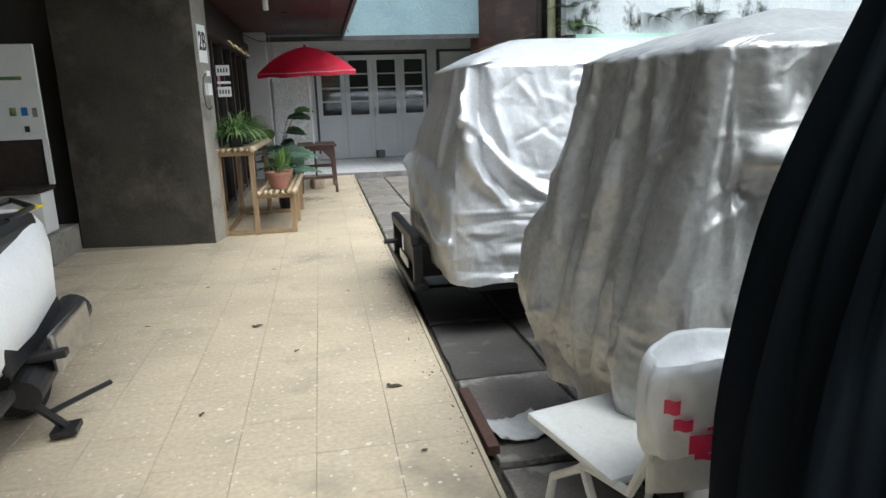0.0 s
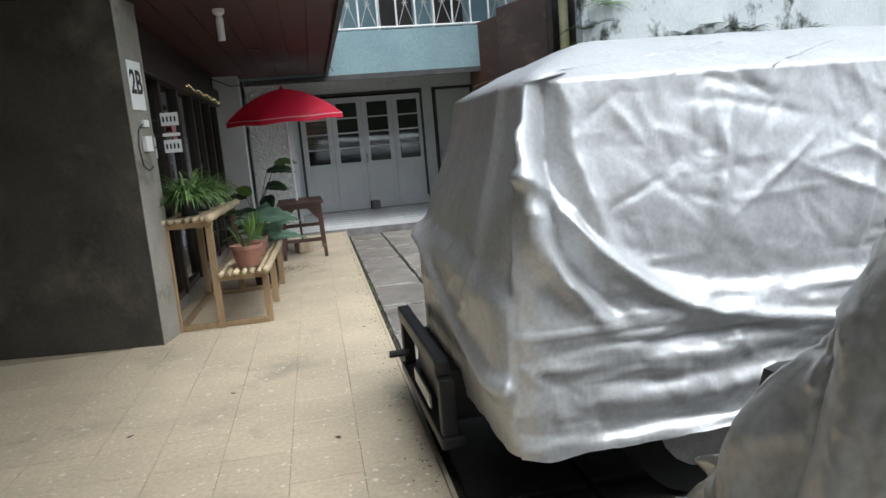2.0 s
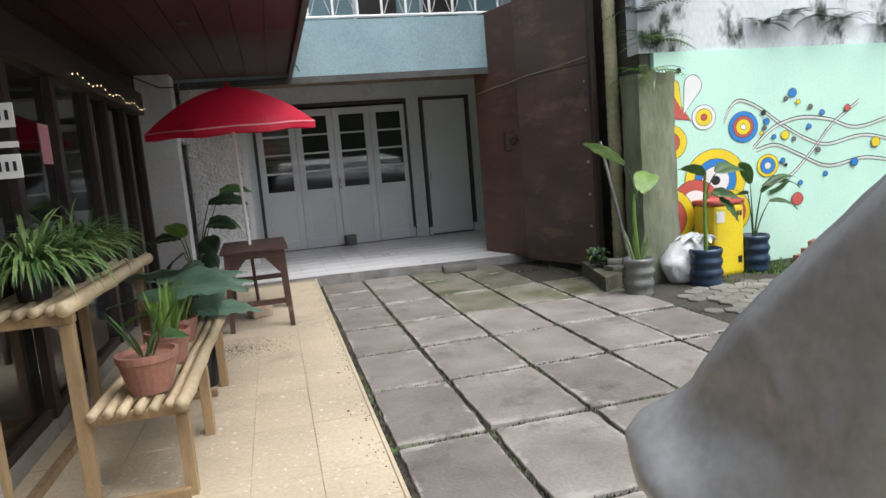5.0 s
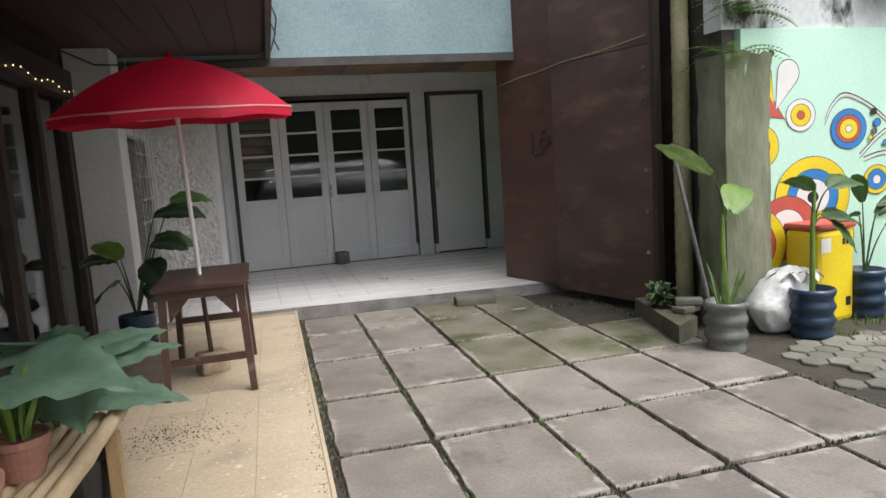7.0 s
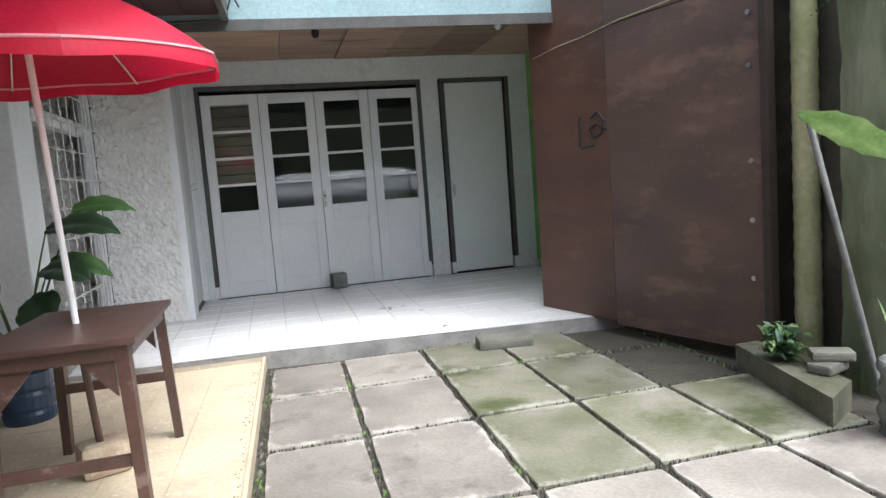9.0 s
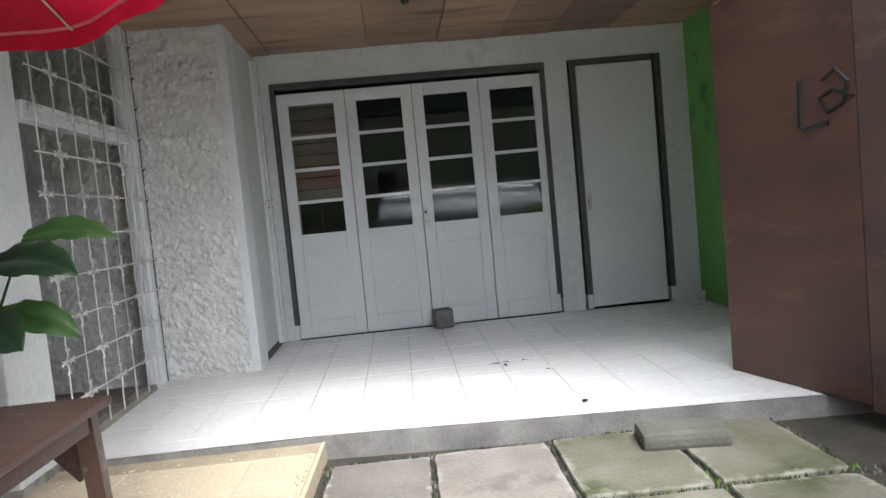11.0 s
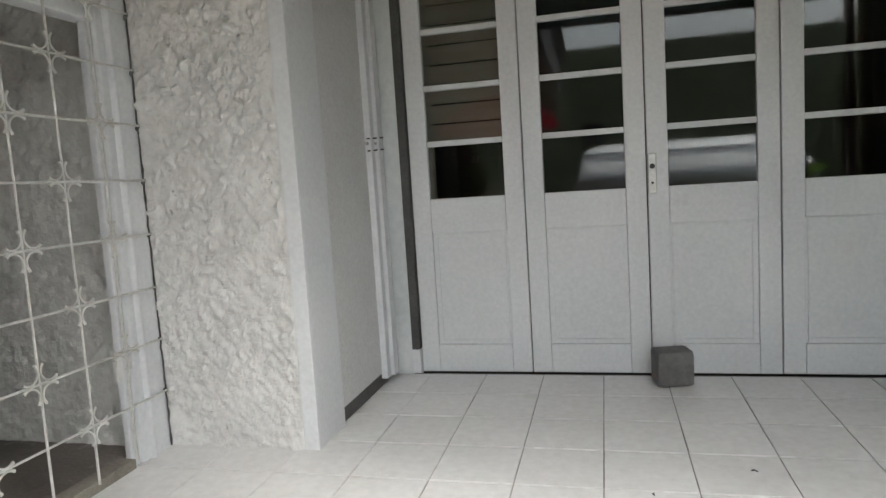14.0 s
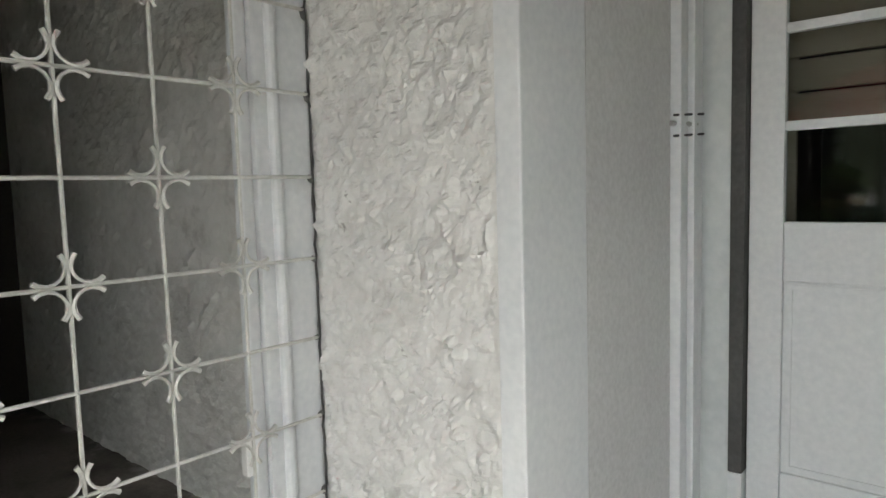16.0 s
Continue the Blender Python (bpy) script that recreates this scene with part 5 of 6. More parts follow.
# ---- table with parasol ----
tb = thing("side_table", "worn dark brown wooden table under the parasol", "table")
TX0, TX1, TY0, TY1 = 0.30, 0.86, 7.86, 8.76
part("tabletop", bx(TX0, TY0, 0.665, TX1, TY1, 0.69, 0.006), M_table, tb)
for x0, y0, x1, y1 in ((TX0 + 0.05, TY0 + 0.03, TX1 - 0.05, TY0 + 0.055), (TX0 + 0.05, TY1 - 0.055, TX1 - 0.05, TY1 - 0.03), (TX0 + 0.03, TY0 + 0.09, TX0 + 0.055, TY1 - 0.09), (TX1 - 0.055, TY0 + 0.09, TX1 - 0.03, TY1 - 0.09)):
    part("apron", bx(x0, y0, 0.61, x1, y1, 0.664, 0.003), M_table, tb)
for sx, x in ((-1, TX0 + 0.055), (1, TX1 - 0.055)):
    for sy, y in ((-1, TY0 + 0.055), (1, TY1 - 0.055)):
        part("leg", rod((x + sx * 0.025, y + sy * 0.03, 0), (x, y, 0.664), 0.028, 0.034, 4), M_table, tb)
        bm = bmesh.new()
        vs = [bm.verts.new(v) for v in ((x - sx * 0.03, y - 0.01, 0.61), (x - sx * 0.15, y - 0.01, 0.61), (x - sx * 0.03, y - 0.01, 0.47), (x - sx * 0.03, y + 0.012, 0.61), (x - sx * 0.15, y + 0.012, 0.61), (x - sx * 0.03, y + 0.012, 0.47))]
        for f in ((0, 1, 2), (5, 4, 3), (0, 3, 4, 1), (1, 4, 5, 2), (2, 5, 3, 0)):
            bm.faces.new([vs[i] for i in f])
        part("brace", bm, M_table, tb)
part("stretcher", bx(TX0 + 0.06, TY0 + 0.035, 0.20, TX1 - 0.06, TY0 + 0.06, 0.245, 0.003), M_table, tb)
part("stretcher", bx(TX0 + 0.06, TY1 - 0.06, 0.30, TX1 - 0.06, TY1 - 0.035, 0.345, 0.003), M_table, tb)
par = thing("parasol", "red beach parasol with pink piping through the table", "parasol")
PT = Vector((0.515, 8.26, 2.085))
PB = Vector((0.545, 8.335, 0.69))
part("pole", rod(PB + (PT - PB) * -0.014, PT, 0.014, seg=10), M_white, par)
part("lower_pole", rod((0.56, 8.40, 0.13), PB - Vector((0, 0, 0.03)), 0.016, seg=8), M_table, par, "dark lower pole under the table")
axis = (PT - PB).normalized()
tilt = axis.to_track_quat("Z", "Y").to_matrix().to_4x4()
hub = Matrix.Translation(PT) @ tilt
R, DROP = 0.73, 0.345


def canopy_point(a, f):
    """A point of the canopy; past f = 1 the loose valance hangs down."""
    hang, f = 0.6 * max(0.0, f - 1.0), min(f, 1.0)
    r = R * f * (1 - 0.05 * (1 - math.cos(a * 8)) * f ** 2 * 0.5)
    return Vector((r * math.cos(a), r * math.sin(a), -DROP * (0.35 * f + 0.65 * f ** 2.2) + 0.005 * (1 - math.cos(a * 8)) * 0.5 * f * (1.6 - f) * 2 - 0.01 * f - hang * (1 + 0.1 * math.cos(a * 8))))


canopy = None
for g in range(8):
    bm = bmesh.new()
    rows_ = []
    for i in range(10):
        f = 0.02 + 0.98 * i / 8 if i < 9 else 1.09
        rows_.append([bm.verts.new(canopy_point((g + k / 6) * math.tau / 8, f)) for k in range(7)])
    for p, q in zip(rows_, rows_[1:]):
        for k in range(6):
            bm.faces.new((p[k], q[k], q[k + 1], p[k + 1]))
    o = part("canopy_panel", bm, M_red_cloth, par, smooth=True)
    o.matrix_basis = hub
    bm = pipe([canopy_point(g * math.tau / 8, 0.05 + 0.95 * i / 8) + Vector((0, 0, -0.008)) for i in range(9)], 0.004, 5)
    part("rib", bm, M_steel, par).matrix_basis = hub
    bm = pipe([canopy_point((g + k / 6) * math.tau / 8, 1.0) for k in range(7)], 0.006, 5)
    part("piping", bm, M_pink_trim, par).matrix_basis = hub
part("finial", lathe([(0.02, -0.01), (0.022, 0.01), (0.01, 0.03)], 10), M_red_cloth, par).matrix_basis = hub
bm = bx(-0.10, -0.08, 0, 0.10, 0.08, 0.15, 0.03)
foot = tagged(part("cement_lump", bm, mat("chipped_cement", (0.45, 0.38, 0.28), (0.3, 0.2, 0.14), 12, 0.9, 0.4)), "chipped cement lump holding the parasol pole", "weight")
foot.matrix_basis = pose(0.56, 8.42, 0.0, 0, 0, 25)

# ---- signs, wires and lights along the house ----
def lettering(text, size, material, parent, at, depth=0.001):
    cu = bpy.data.curves.new("lettering", "FONT")
    cu.body, cu.size, cu.extrude, cu.align_x, cu.align_y = text, size, depth, "CENTER", "CENTER"
    cu.offset = size * 0.02
    cu.materials.append(material)
    o = new("lettering", cu)
    o.parent = parent
    o.matrix_basis = at
    return o


sg = thing("house_number_sign", "white plate with black house number 2B", "sign", at=pose(-0.452, 4.845, 1.86, 0, 0, 77.6))
part("plate", bx(-0.105, -0.010, -0.17, 0.105, -0.003, 0.17, 0.002), M_white, sg)
lettering("2B", 0.20, M_ink, sg, pose(0, -0.0115, 0.015, 90, 0, 0) @ Matrix.Diagonal((0.85, 1.15, 1, 1)))
jb = thing("wall_switch_box", "small white plastic box with a hanging black cable", "switch", at=pose(-0.448, 4.86, 1.45, 0, 0, 77.6))
part("box", bx(-0.05, -0.035, -0.055, 0.05, -0.003, 0.055, 0.004), M_white, jb)
part("upper_box", bx(-0.03, -0.03, 0.12, 0.05, -0.003, 0.17, 0.004), M_white, jb)
part("cable", pipe([(0.0, -0.02, 0.16), (-0.10, -0.014, 0.10), (-0.13, -0.012, -0.02), (-0.10, -0.012, -0.15), (-0.02, -0.013, -0.19), (0.04, -0.02, -0.16)], 0.005, 6), M_black, jb)
for z, h in ((1.64, 0.10), (1.52, 0.025), (1.43, 0.10)):
    s = thing("name_board", "small white name board fixed beside the shop front", "sign", group="name boards")
    part("board", bx(-0.40, 5.30, z - h / 2, -0.27, 5.312, z + h / 2, 0.002), M_white, s)
    if h > 0.05:
        for k in range(4):
            part("bar", bx(-0.385 + 0.028 * k, 5.2965, z - 0.02, -0.372 + 0.028 * k, 5.2985, z + 0.02), M_ink, s)
    part("arm", bx(-0.62, 5.313, z - 0.008, -0.29, 5.325, z + 0.008), M_dark_wood, s)
pp = tagged(part("paper_notice", bx(-0.005, -0.09, -0.12, 0.0, 0.09, 0.12), mat("pink_paper", (0.72, 0.33, 0.36), None, 6, 0.7, 0.02)), "pink paper notice stuck on the shop glass", "notice")
pp.matrix_basis = LEFT @ pose(SX + 0.006, 6.70, 1.60)
pp = tagged(part("paper_notice", bx(-0.005, -0.06, -0.10, 0.0, 0.06, 0.10), M_white), "white paper notice stuck on the shop glass", "notice")
pp.matrix_basis = LEFT @ pose(SX + 0.006, 5.75, 1.45)
fl = thing("fairy_lights", "string of small warm fairy lights on the beam", "string lights", at=LEFT)
pts = [(SX + 0.115, 7.1 + 0.13 * i, 2.07 + 0.02 * math.sin(i * 1.3)) for i in range(21)]
part("wire", pipe(pts, 0.0015, 4), M_black, fl)
for p in pts:
    part("bulb", lathe([(0.001, -0.005), (0.0045, 0.0), (0.001, 0.005)], 6, centre=p), M_bulb, fl)
tl = thing("ceiling_lamp", "white hanging lamp under the red eave ceiling", "lamp", at=pose(0.14, 5.3, 2.446))
part("base", lathe([(0.02, -0.05), (0.045, -0.03), (0.045, 0)], 14), M_white, tl)
part("bulb", lathe([(0.012, -0.24), (0.028, -0.235), (0.03, -0.08), (0.02, -0.05)], 12), M_white, tl)
dl = thing("downlight", "small round downlight in the eave ceiling", "lamp", at=pose(0.29, 7.4, 2.446))
part("ring", lathe([(0.03, -0.012), (0.05, -0.01), (0.055, 0)], 18), M_dark_wood, dl)
for name, pts in (("cable", [(-0.45, 9.2, 2.38), (-0.2, 9.8, 2.30), (0.2, 10.1, 2.33), (0.7, 10.2, 2.36), (1.15, 10.28, 2.40)]),
                  ("cable", [(1.24, 10.22, 2.95), (1.30, 10.2, 2.75), (1.26, 10.19, 2.55), (1.30, 10.18, 2.46)]),
                  ("cable", [(1.24, 10.21, 3.0), (1.21, 10.2, 2.8), (1.28, 10.2, 2.62), (1.22, 10.2, 2.45)]),
                  ):
    tagged(part(name, pipe(pts, 0.007, 5), M_black), "loose black cable along the eave and balcony", "cable", group="cables")

# ---- mural on the mint wall ----
mural = thing("mural", "painted mural of coloured rings, drops and ribbons", "mural")
lift = [0.0]


def flat(name, outline, material):
    """A painted shape, a hair proud of the wall."""
    lift[0] += 0.00012
    bm = bmesh.new()
    y = MY - 0.002 - lift[0]
    vs = [bm.verts.new((x, y, z)) for x, z in outline]
    f = bm.faces.new(vs)
    f.normal_update()
    if f.normal.y > 0:
        f.normal_flip()
    return part(name, bm, material, mural)


def disc(x, z, r, material, name="disc", stretch=0.88, n=36):
    flat("outline", [(x + (r + 0.006) * math.cos(k * math.tau / n), z + (r + 0.006) * stretch * math.sin(k * math.tau / n)) for k in range(n)], M_ink)
    return flat(name, [(x + r * math.cos(k * math.tau / n), z + r * stretch * math.sin(k * math.tau / n)) for k in range(n)], material)


def ribbon(pts, w, material):
    """A smooth painted line through the points."""
    fine = []
    for i in range(len(pts) - 1):
        p0, p1, p2, p3 = (Vector(pts[max(0, min(len(pts) - 1, i + k))]) for k in (-1, 0, 1, 2))
        for s in range(10):
            t = s / 10
            fine.append(0.5 * (2 * p1 + (p2 - p0) * t + (2 * p0 - 5 * p1 + 4 * p2 - p3) * t * t + (3 * p1 - p0 - 3 * p2 + p3) * t ** 3))
    lift[0] += 0.00012
    y = MY - 0.002 - lift[0]
    bm = bmesh.new()
    prev = None
    for i, p in enumerate(fine):
        d = (fine[min(i + 1, len(fine) - 1)] - fine[max(i - 1, 0)]).normalized()
        q = Vector((-d.y, d.x)) * w / 2
        row = (bm.verts.new((p.x + q.x, y, p.y + q.y)), bm.verts.new((p.x - q.x, y, p.y - q.y)))
        if prev:
            bm.faces.new((prev[0], prev[1], row[1], row[0]))
        prev = row
    return part("ribbon", bm, material, mural)


def drop(tip, bulb, r, material):
    t, b = Vector(tip), Vector(bulb)
    d = (b - t).normalized()
    s = Vector((-d.y, d.x))
    out = [tuple(t)]
    for k in range(21):
        a = -1.9 + 3.8 * k / 20
        out.append(tuple(b + (d * math.cos(a) + s * math.sin(a)) * r))
    flat("outline", [tuple(Vector(p) + (Vector(p) - b).normalized() * 0.007) for p in out], M_ink)
    flat("drop", out, material)


for dy in (0.0, 0.035):
    for pts in ([(5.40, 1.46), (5.48, 1.60), (5.61, 1.67), (5.85, 1.58), (6.12, 1.40), (6.45, 1.22), (6.75, 1.14), (7.3, 1.2), (8.0, 1.0)],
                [(5.76, 1.17), (5.95, 1.32), (6.12, 1.40), (6.4, 1.45), (6.75, 1.41), (7.2, 1.3), (8.0, 1.5)],
                [(5.80, 1.14), (6.05, 1.18), (6.35, 1.06), (6.75, 0.90), (7.3, 0.95), (8.0, 0.8)],
                [(6.1, 0.75), (6.3, 0.88), (6.55, 1.1), (6.8, 1.35), (7.2, 1.6)]):
        ribbon([(x, z - dy) for x, z in pts], 0.009, M_ink if dy == 0 else M_pillar_edge)
        ribbon([(x, z - dy * 0.5 - 0.016) for x, z in pts], 0.014, M_white) if dy == 0 else None
drop((5.0, 1.49), (4.72, 1.66), 0.13, M_mred)
drop((4.90, 1.60), (4.82, 1.84), 0.055, M_yellow)
drop((4.92, 1.56), (5.04, 1.84), 0.10, M_white)
disc(4.745, 1.28, 0.20, M_yellow), disc(4.745, 1.28, 0.115, M_mred), disc(4.745, 1.28, 0.05, M_white)
disc(5.16, 1.51, 0.14, M_white), disc(5.16, 1.51, 0.095, M_yellow), disc(5.16, 1.51, 0.035, M_mred)
disc(5.64, 1.38, 0.18, M_mblue), disc(5.64, 1.38, 0.125, M_mred), disc(5.64, 1.38, 0.09, M_yellow), disc(5.64, 1.38, 0.03, M_white)
disc(5.94, 0.95, 0.135, M_yellow), disc(5.94, 0.95, 0.095, M_mblue), disc(5.94, 0.95, 0.04, M_white)
disc(5.28, 0.85, 0.37, M_yellow), disc(5.28, 0.85, 0.255, M_mblue), disc(5.28, 0.85, 0.165, M_white), disc(5.28, 0.85, 0.05, M_ink)
disc(5.43, 0.50, 0.27, M_yellow), disc(5.43, 0.50, 0.21, M_mred), disc(5.43, 0.50, 0.09, M_mblue)
disc(5.02, 0.62, 0.29, M_mred), disc(5.02, 0.62, 0.17, M_white), disc(5.02, 0.55, 0.10, M_ink)
disc(4.64, 0.50, 0.37, M_yellow), disc(4.64, 0.50, 0.27, M_mred), disc(4.64, 0.50, 0.18, M_mblue), disc(4.64, 0.50, 0.08, M_white)
for x, z, r, m in ((6.27, 1.70, 0.05, M_mblue), (6.17, 1.26, 0.05, M_yellow), (6.32, 0.56, 0.075, M_mred), (6.70, 0.80, 0.03, M_mblue), (5.93, 1.42, 0.035, M_mblue), (5.89, 1.51, 0.028, M_ink), (5.90, 1.35, 0.025, M_block),
                  (6.13, 0.99, 0.03, M_mblue), (6.17, 0.94, 0.016, M_ink), (6.48, 1.33, 0.03, M_mblue), (6.36, 0.73, 0.028, M_mblue), (6.02, 1.25, 0.026, M_mblue), (4.87, 1.99, 0.025, M_ink), (6.50, 1.54, 0.028, M_block),
                  (6.66, 1.47, 0.03, M_mblue), (6.18, 1.64, 0.024, M_block), (6.34, 1.60, 0.026, M_yellow), (6.28, 1.21, 0.024, M_block), (6.6, 1.07, 0.03, M_block), (7.1, 0.9, 0.05, M_mblue), (7.0, 1.5, 0.04, M_mred), (7.4, 1.1, 0.06, M_yellow), (7.7, 1.6, 0.05, M_mblue), (5.86, 1.30, 0.02, M_yellow)):
    disc(x, z, r, m, "dot", n=18)
ribbon([(5.95, 0.66), (6.08, 0.70), (6.2, 0.78)], 0.05, M_leaf)

# ---- things along the mural wall ----
def jug_pot(x, y, z, r, h, material, label):
    t = thing("jug_planter", label, "planter", group="jug planters", at=pose(x, y, z))
    prof = []
    for i in range(17):
        f = i / 16
        prof.append((r * (0.93 + 0.07 * math.sin(f * 22)) * (0.9 + 0.1 * min(1, f * 4)), h * f))
    prof += [(r * 0.9, h), (r * 0.86, h * 0.88), (0.01, h * 0.87)]
    part("pot", lathe(prof, 24), material, t, smooth=True)
    return t


t = jug_pot(3.95, 7.45, -0.095, 0.145, 0.36, M_clear, "cut clear water jug planted with a young banana")
part("stem", pipe([(0, 0, 0.3), (-0.02, 0, 0.7), (0.0, 0.02, 1.0)], [0.028, 0.02, 0.012], 8), M_leaf_light, t)
broad_leaf(t, (0, 0, 0.9), (0.55, 0.45, 0.75), 0.44, 0.11, (0.06, 0.0, 0.95), M_leaf_light, 1.3)
broad_leaf(t, (0, 0, 0.95), (-0.55, 0.35, 0.5), 0.42, 0.10, (-0.08, 0.02, 1.22), M_leaf_pale, 0.3)
rnd = random.Random(5)
for i in range(12):
    a = rnd.uniform(0, math.tau)
    part("shoot", blade(bmesh.new(), (0.05 * math.cos(a), 0.05 * math.sin(a), 0.3), (0.3 * math.cos(a), 0.3 * math.sin(a), 1), rnd.uniform(0.2, 0.35), 0.012, 0.3), M_leaf_pale, t)
t = jug_pot(4.70, 7.47, -0.095, 0.155, 0.36, M_bluebag, "dark blue water jug planted with a banana shoot")
part("stem", pipe([(0, 0, 0.3), (0.0, 0, 0.8), (0.02, 0.0, 1.1)], [0.02, 0.016, 0.01], 8), M_leaf_light, t)
for d, ln, wd, s in (((0.7, 0, 0.1), 0.36, 0.08, (0.1, 0.0, 0.86)), ((0.9, 0.1, 0.4), 0.36, 0.08, (0.14, 0, 1.06)), ((-0.6, 0, 0.5), 0.30, 0.06, (0.0, 0, 1.05)), ((0.5, -0.2, -0.4), 0.3, 0.08, (0.16, 0, 0.82))):
    broad_leaf(t, (0, 0, 0.8), d, ln, wd * 1.2, s, M_leaf, 1.1)
t = jug_pot(5.48, 7.74, -0.095, 0.155, 0.38, M_bluebag, "dark blue water jug planted with a tall leafy plant")
for d, ln, wd, s in (((0.9, 0, 0.35), 0.5, 0.05, (0.12, 0, 0.86)), ((0.7, 0, 0.6), 0.5, 0.055, (0.10, 0, 0.80)), ((-0.4, -0.2, 0.9), 0.34, 0.06, (-0.03, 0, 0.9)), ((0.8, -0.1, 0.1), 0.36, 0.05, (0.2, 0, 0.7)), ((-0.6, -0.1, 0.2), 0.26, 0.05, (-0.06, 0, 0.8))):
    broad_leaf(t, (0, 0, 0.3), d, ln, wd, s, M_leaf, 1.2)
can = thing("yellow_drum", "yellow plastic drum with red lid and torn label", "drum", at=pose(5.14, 7.84, -0.095, 0, 0, 4))
part("body", bx(-0.19, -0.15, 0.0, 0.19, 0.15, 0.72, 0.04), M_yellow, can)
part("lid", bx(-0.20, -0.16, 0.721, 0.20, 0.16, 0.77, 0.02), M_mred, can, "faded red lid")
part("label", bx(-0.16, -0.153, 0.55, -0.06, -0.1505, 0.66), M_white, can)
for k in range(3):
    part("writing_bar", bx(0.06 + 0.035 * k, -0.153, 0.60, 0.085 + 0.035 * k, -0.1505, 0.65), M_ink, can)
part("writing_bar", bx(0.10, -0.153, 0.12, 0.15, -0.1505, 0.19), M_ink, can)
sack = thing("rubble_sack", "full white woven sack slumped by the wall", "sack", at=pose(4.62, 7.70, -0.095))
bm = bmesh.new()
bmesh.ops.create_icosphere(bm, subdivisions=4, radius=1.0)
for v in bm.verts:
    q = v.co.copy()
    d = 1 + 0.10 * crease(q.x * 1.6, q.y * 1.6, q.z * 1.6) + 0.05 * crease(q.x * 4, q.y * 4, q.z * 4)
    v.co = Vector((q.x * 0.24 * d + 0.10 * max(0, q.z), q.y * 0.17 * d, max(0.0, 0.22 + q.z * 0.25 * d)))
part("cloth", bm, M_bag, sack, smooth=True)
bm = bmesh.new()
for i in range(9):
    a = i * 0.7
    blade(bm, (0.12 + 0.06 * math.cos(a), -0.02 + 0.05 * math.sin(a), 0.42), (math.cos(a), math.sin(a), 0.5), 0.16, 0.05, 1.6, n=6, fold=0.5)
part("mouth", bm, M_bag, sack)
for i, (x, y, z, a) in enumerate(((6.18, 7.72, 0, 5), (6.36, 7.75, 0, -8), (6.2, 7.84, 0, 3), (6.42, 7.86, 0, 12), (6.24, 7.76, 0.075, -14), (6.4, 7.80, 0.075, 8), (6.3, 7.78, 0.15, 30))):
    o = tagged(part("loose_brick", bx(-0.1, -0.05, 0, 0.1, 0.05, 0.072, 0.006), M_brick), "red brick in a small pile on the grass", "brick", group="brick pile")
    o.matrix_basis = pose(x, y, -0.093 + z, 0, 0, a)
kerb = tagged(part("planter_kerb", prism([(3.73, 7.66), (4.0, 7.82), (4.14, 8.62), (3.98, 8.62)], -0.098, 0.07), M_slab_moss), "low mossy concrete planting kerb at the gate", "kerb")
for x, y, a in ((4.02, 7.98, 20), (4.06, 8.0, -30)):
    o = tagged(part("loose_stone", bx(-0.10, -0.06, 0, 0.10, 0.06, 0.05, 0.015), M_paver), "flat grey stone lying on the kerb", "stone")
    o.matrix_basis = pose(x, y, 0.071 if a > 0 else 0.122, 0, 0, a)
t = thing("kerb_shrub", "small dusty green shrub on the mossy kerb", "shrub", at=pose(3.95, 8.22, 0.068))
rnd = random.Random(21)
for g in range(3):
    bm = bmesh.new()
    for i in range(40):
        a, s = rnd.uniform(0, math.tau), rnd.uniform(0.1, 1.2)
        q = (rnd.uniform(-0.07, 0.07), rnd.uniform(-0.07, 0.07), rnd.uniform(0.02, 0.17))
        blade(bm, q, (math.cos(a) * s, math.sin(a) * s, 0.6), rnd.uniform(0.06, 0.11), 0.019, 1.2, n=4)
    part("leaf_mass", bm, (M_leaf_pale, M_leaf, M_leaf_blue)[g], t)["kind"] = "stuff"
part("stem", pipe([(0, 0, 0), (0.01, 0, 0.08), (0, 0.01, 0.16)], 0.008, 6), M_dark_wood, t)
pl = tagged(part("leaning_pipe", rod((4.10, 7.72, -0.09), (3.92, 7.98, 1.35), 0.016, seg=10), M_block), "thin grey pipe leaning against the post", "pipe")


def fern(x, y, z, n, length, seed, label, dark=False):
    rnd = random.Random(seed)
    t = thing("wall_fern", label, "fern", at=pose(x, y, z))
    for i in range(n):
        a = rnd.uniform(0, math.tau)
        bm = bmesh.new()
        d = Vector((math.cos(a), math.sin(a) * 0.7 - 0.3, rnd.uniform(0.2, 1.0))).normalized()
        p = Vector((0, 0, 0))
        for k in range(12):
            d = (d + Vector((0, 0, -0.10))).normalized()
            p = p + d * length / 12
            s = d.cross(Vector((0, 0, 1))).normalized()
            w = length * 0.22 * (1 - k / 13)
            for sg_ in (-1, 1):
                blade(bm, p, s * sg_ + d * 0.4, w, 0.008, 0.5, n=3)
        part("frond", bm, M_leaf_dark if dark else M_leaf_light if i % 3 else M_leaf, t)
    return t


fern(4.42, 7.93, 1.95, 14, 0.40, 3, "feathery fern growing from the broken post top")
fern(4.62, 8.02, 2.28, 16, 0.42, 8, "fern hanging from the old wall")
fern(4.50, 8.02, 2.55, 16, 0.45, 18, "dark weeds growing on the damp wall", True)
fern(4.75, 8.02, 2.85, 14, 0.40, 9, "dark weeds growing on the damp wall")
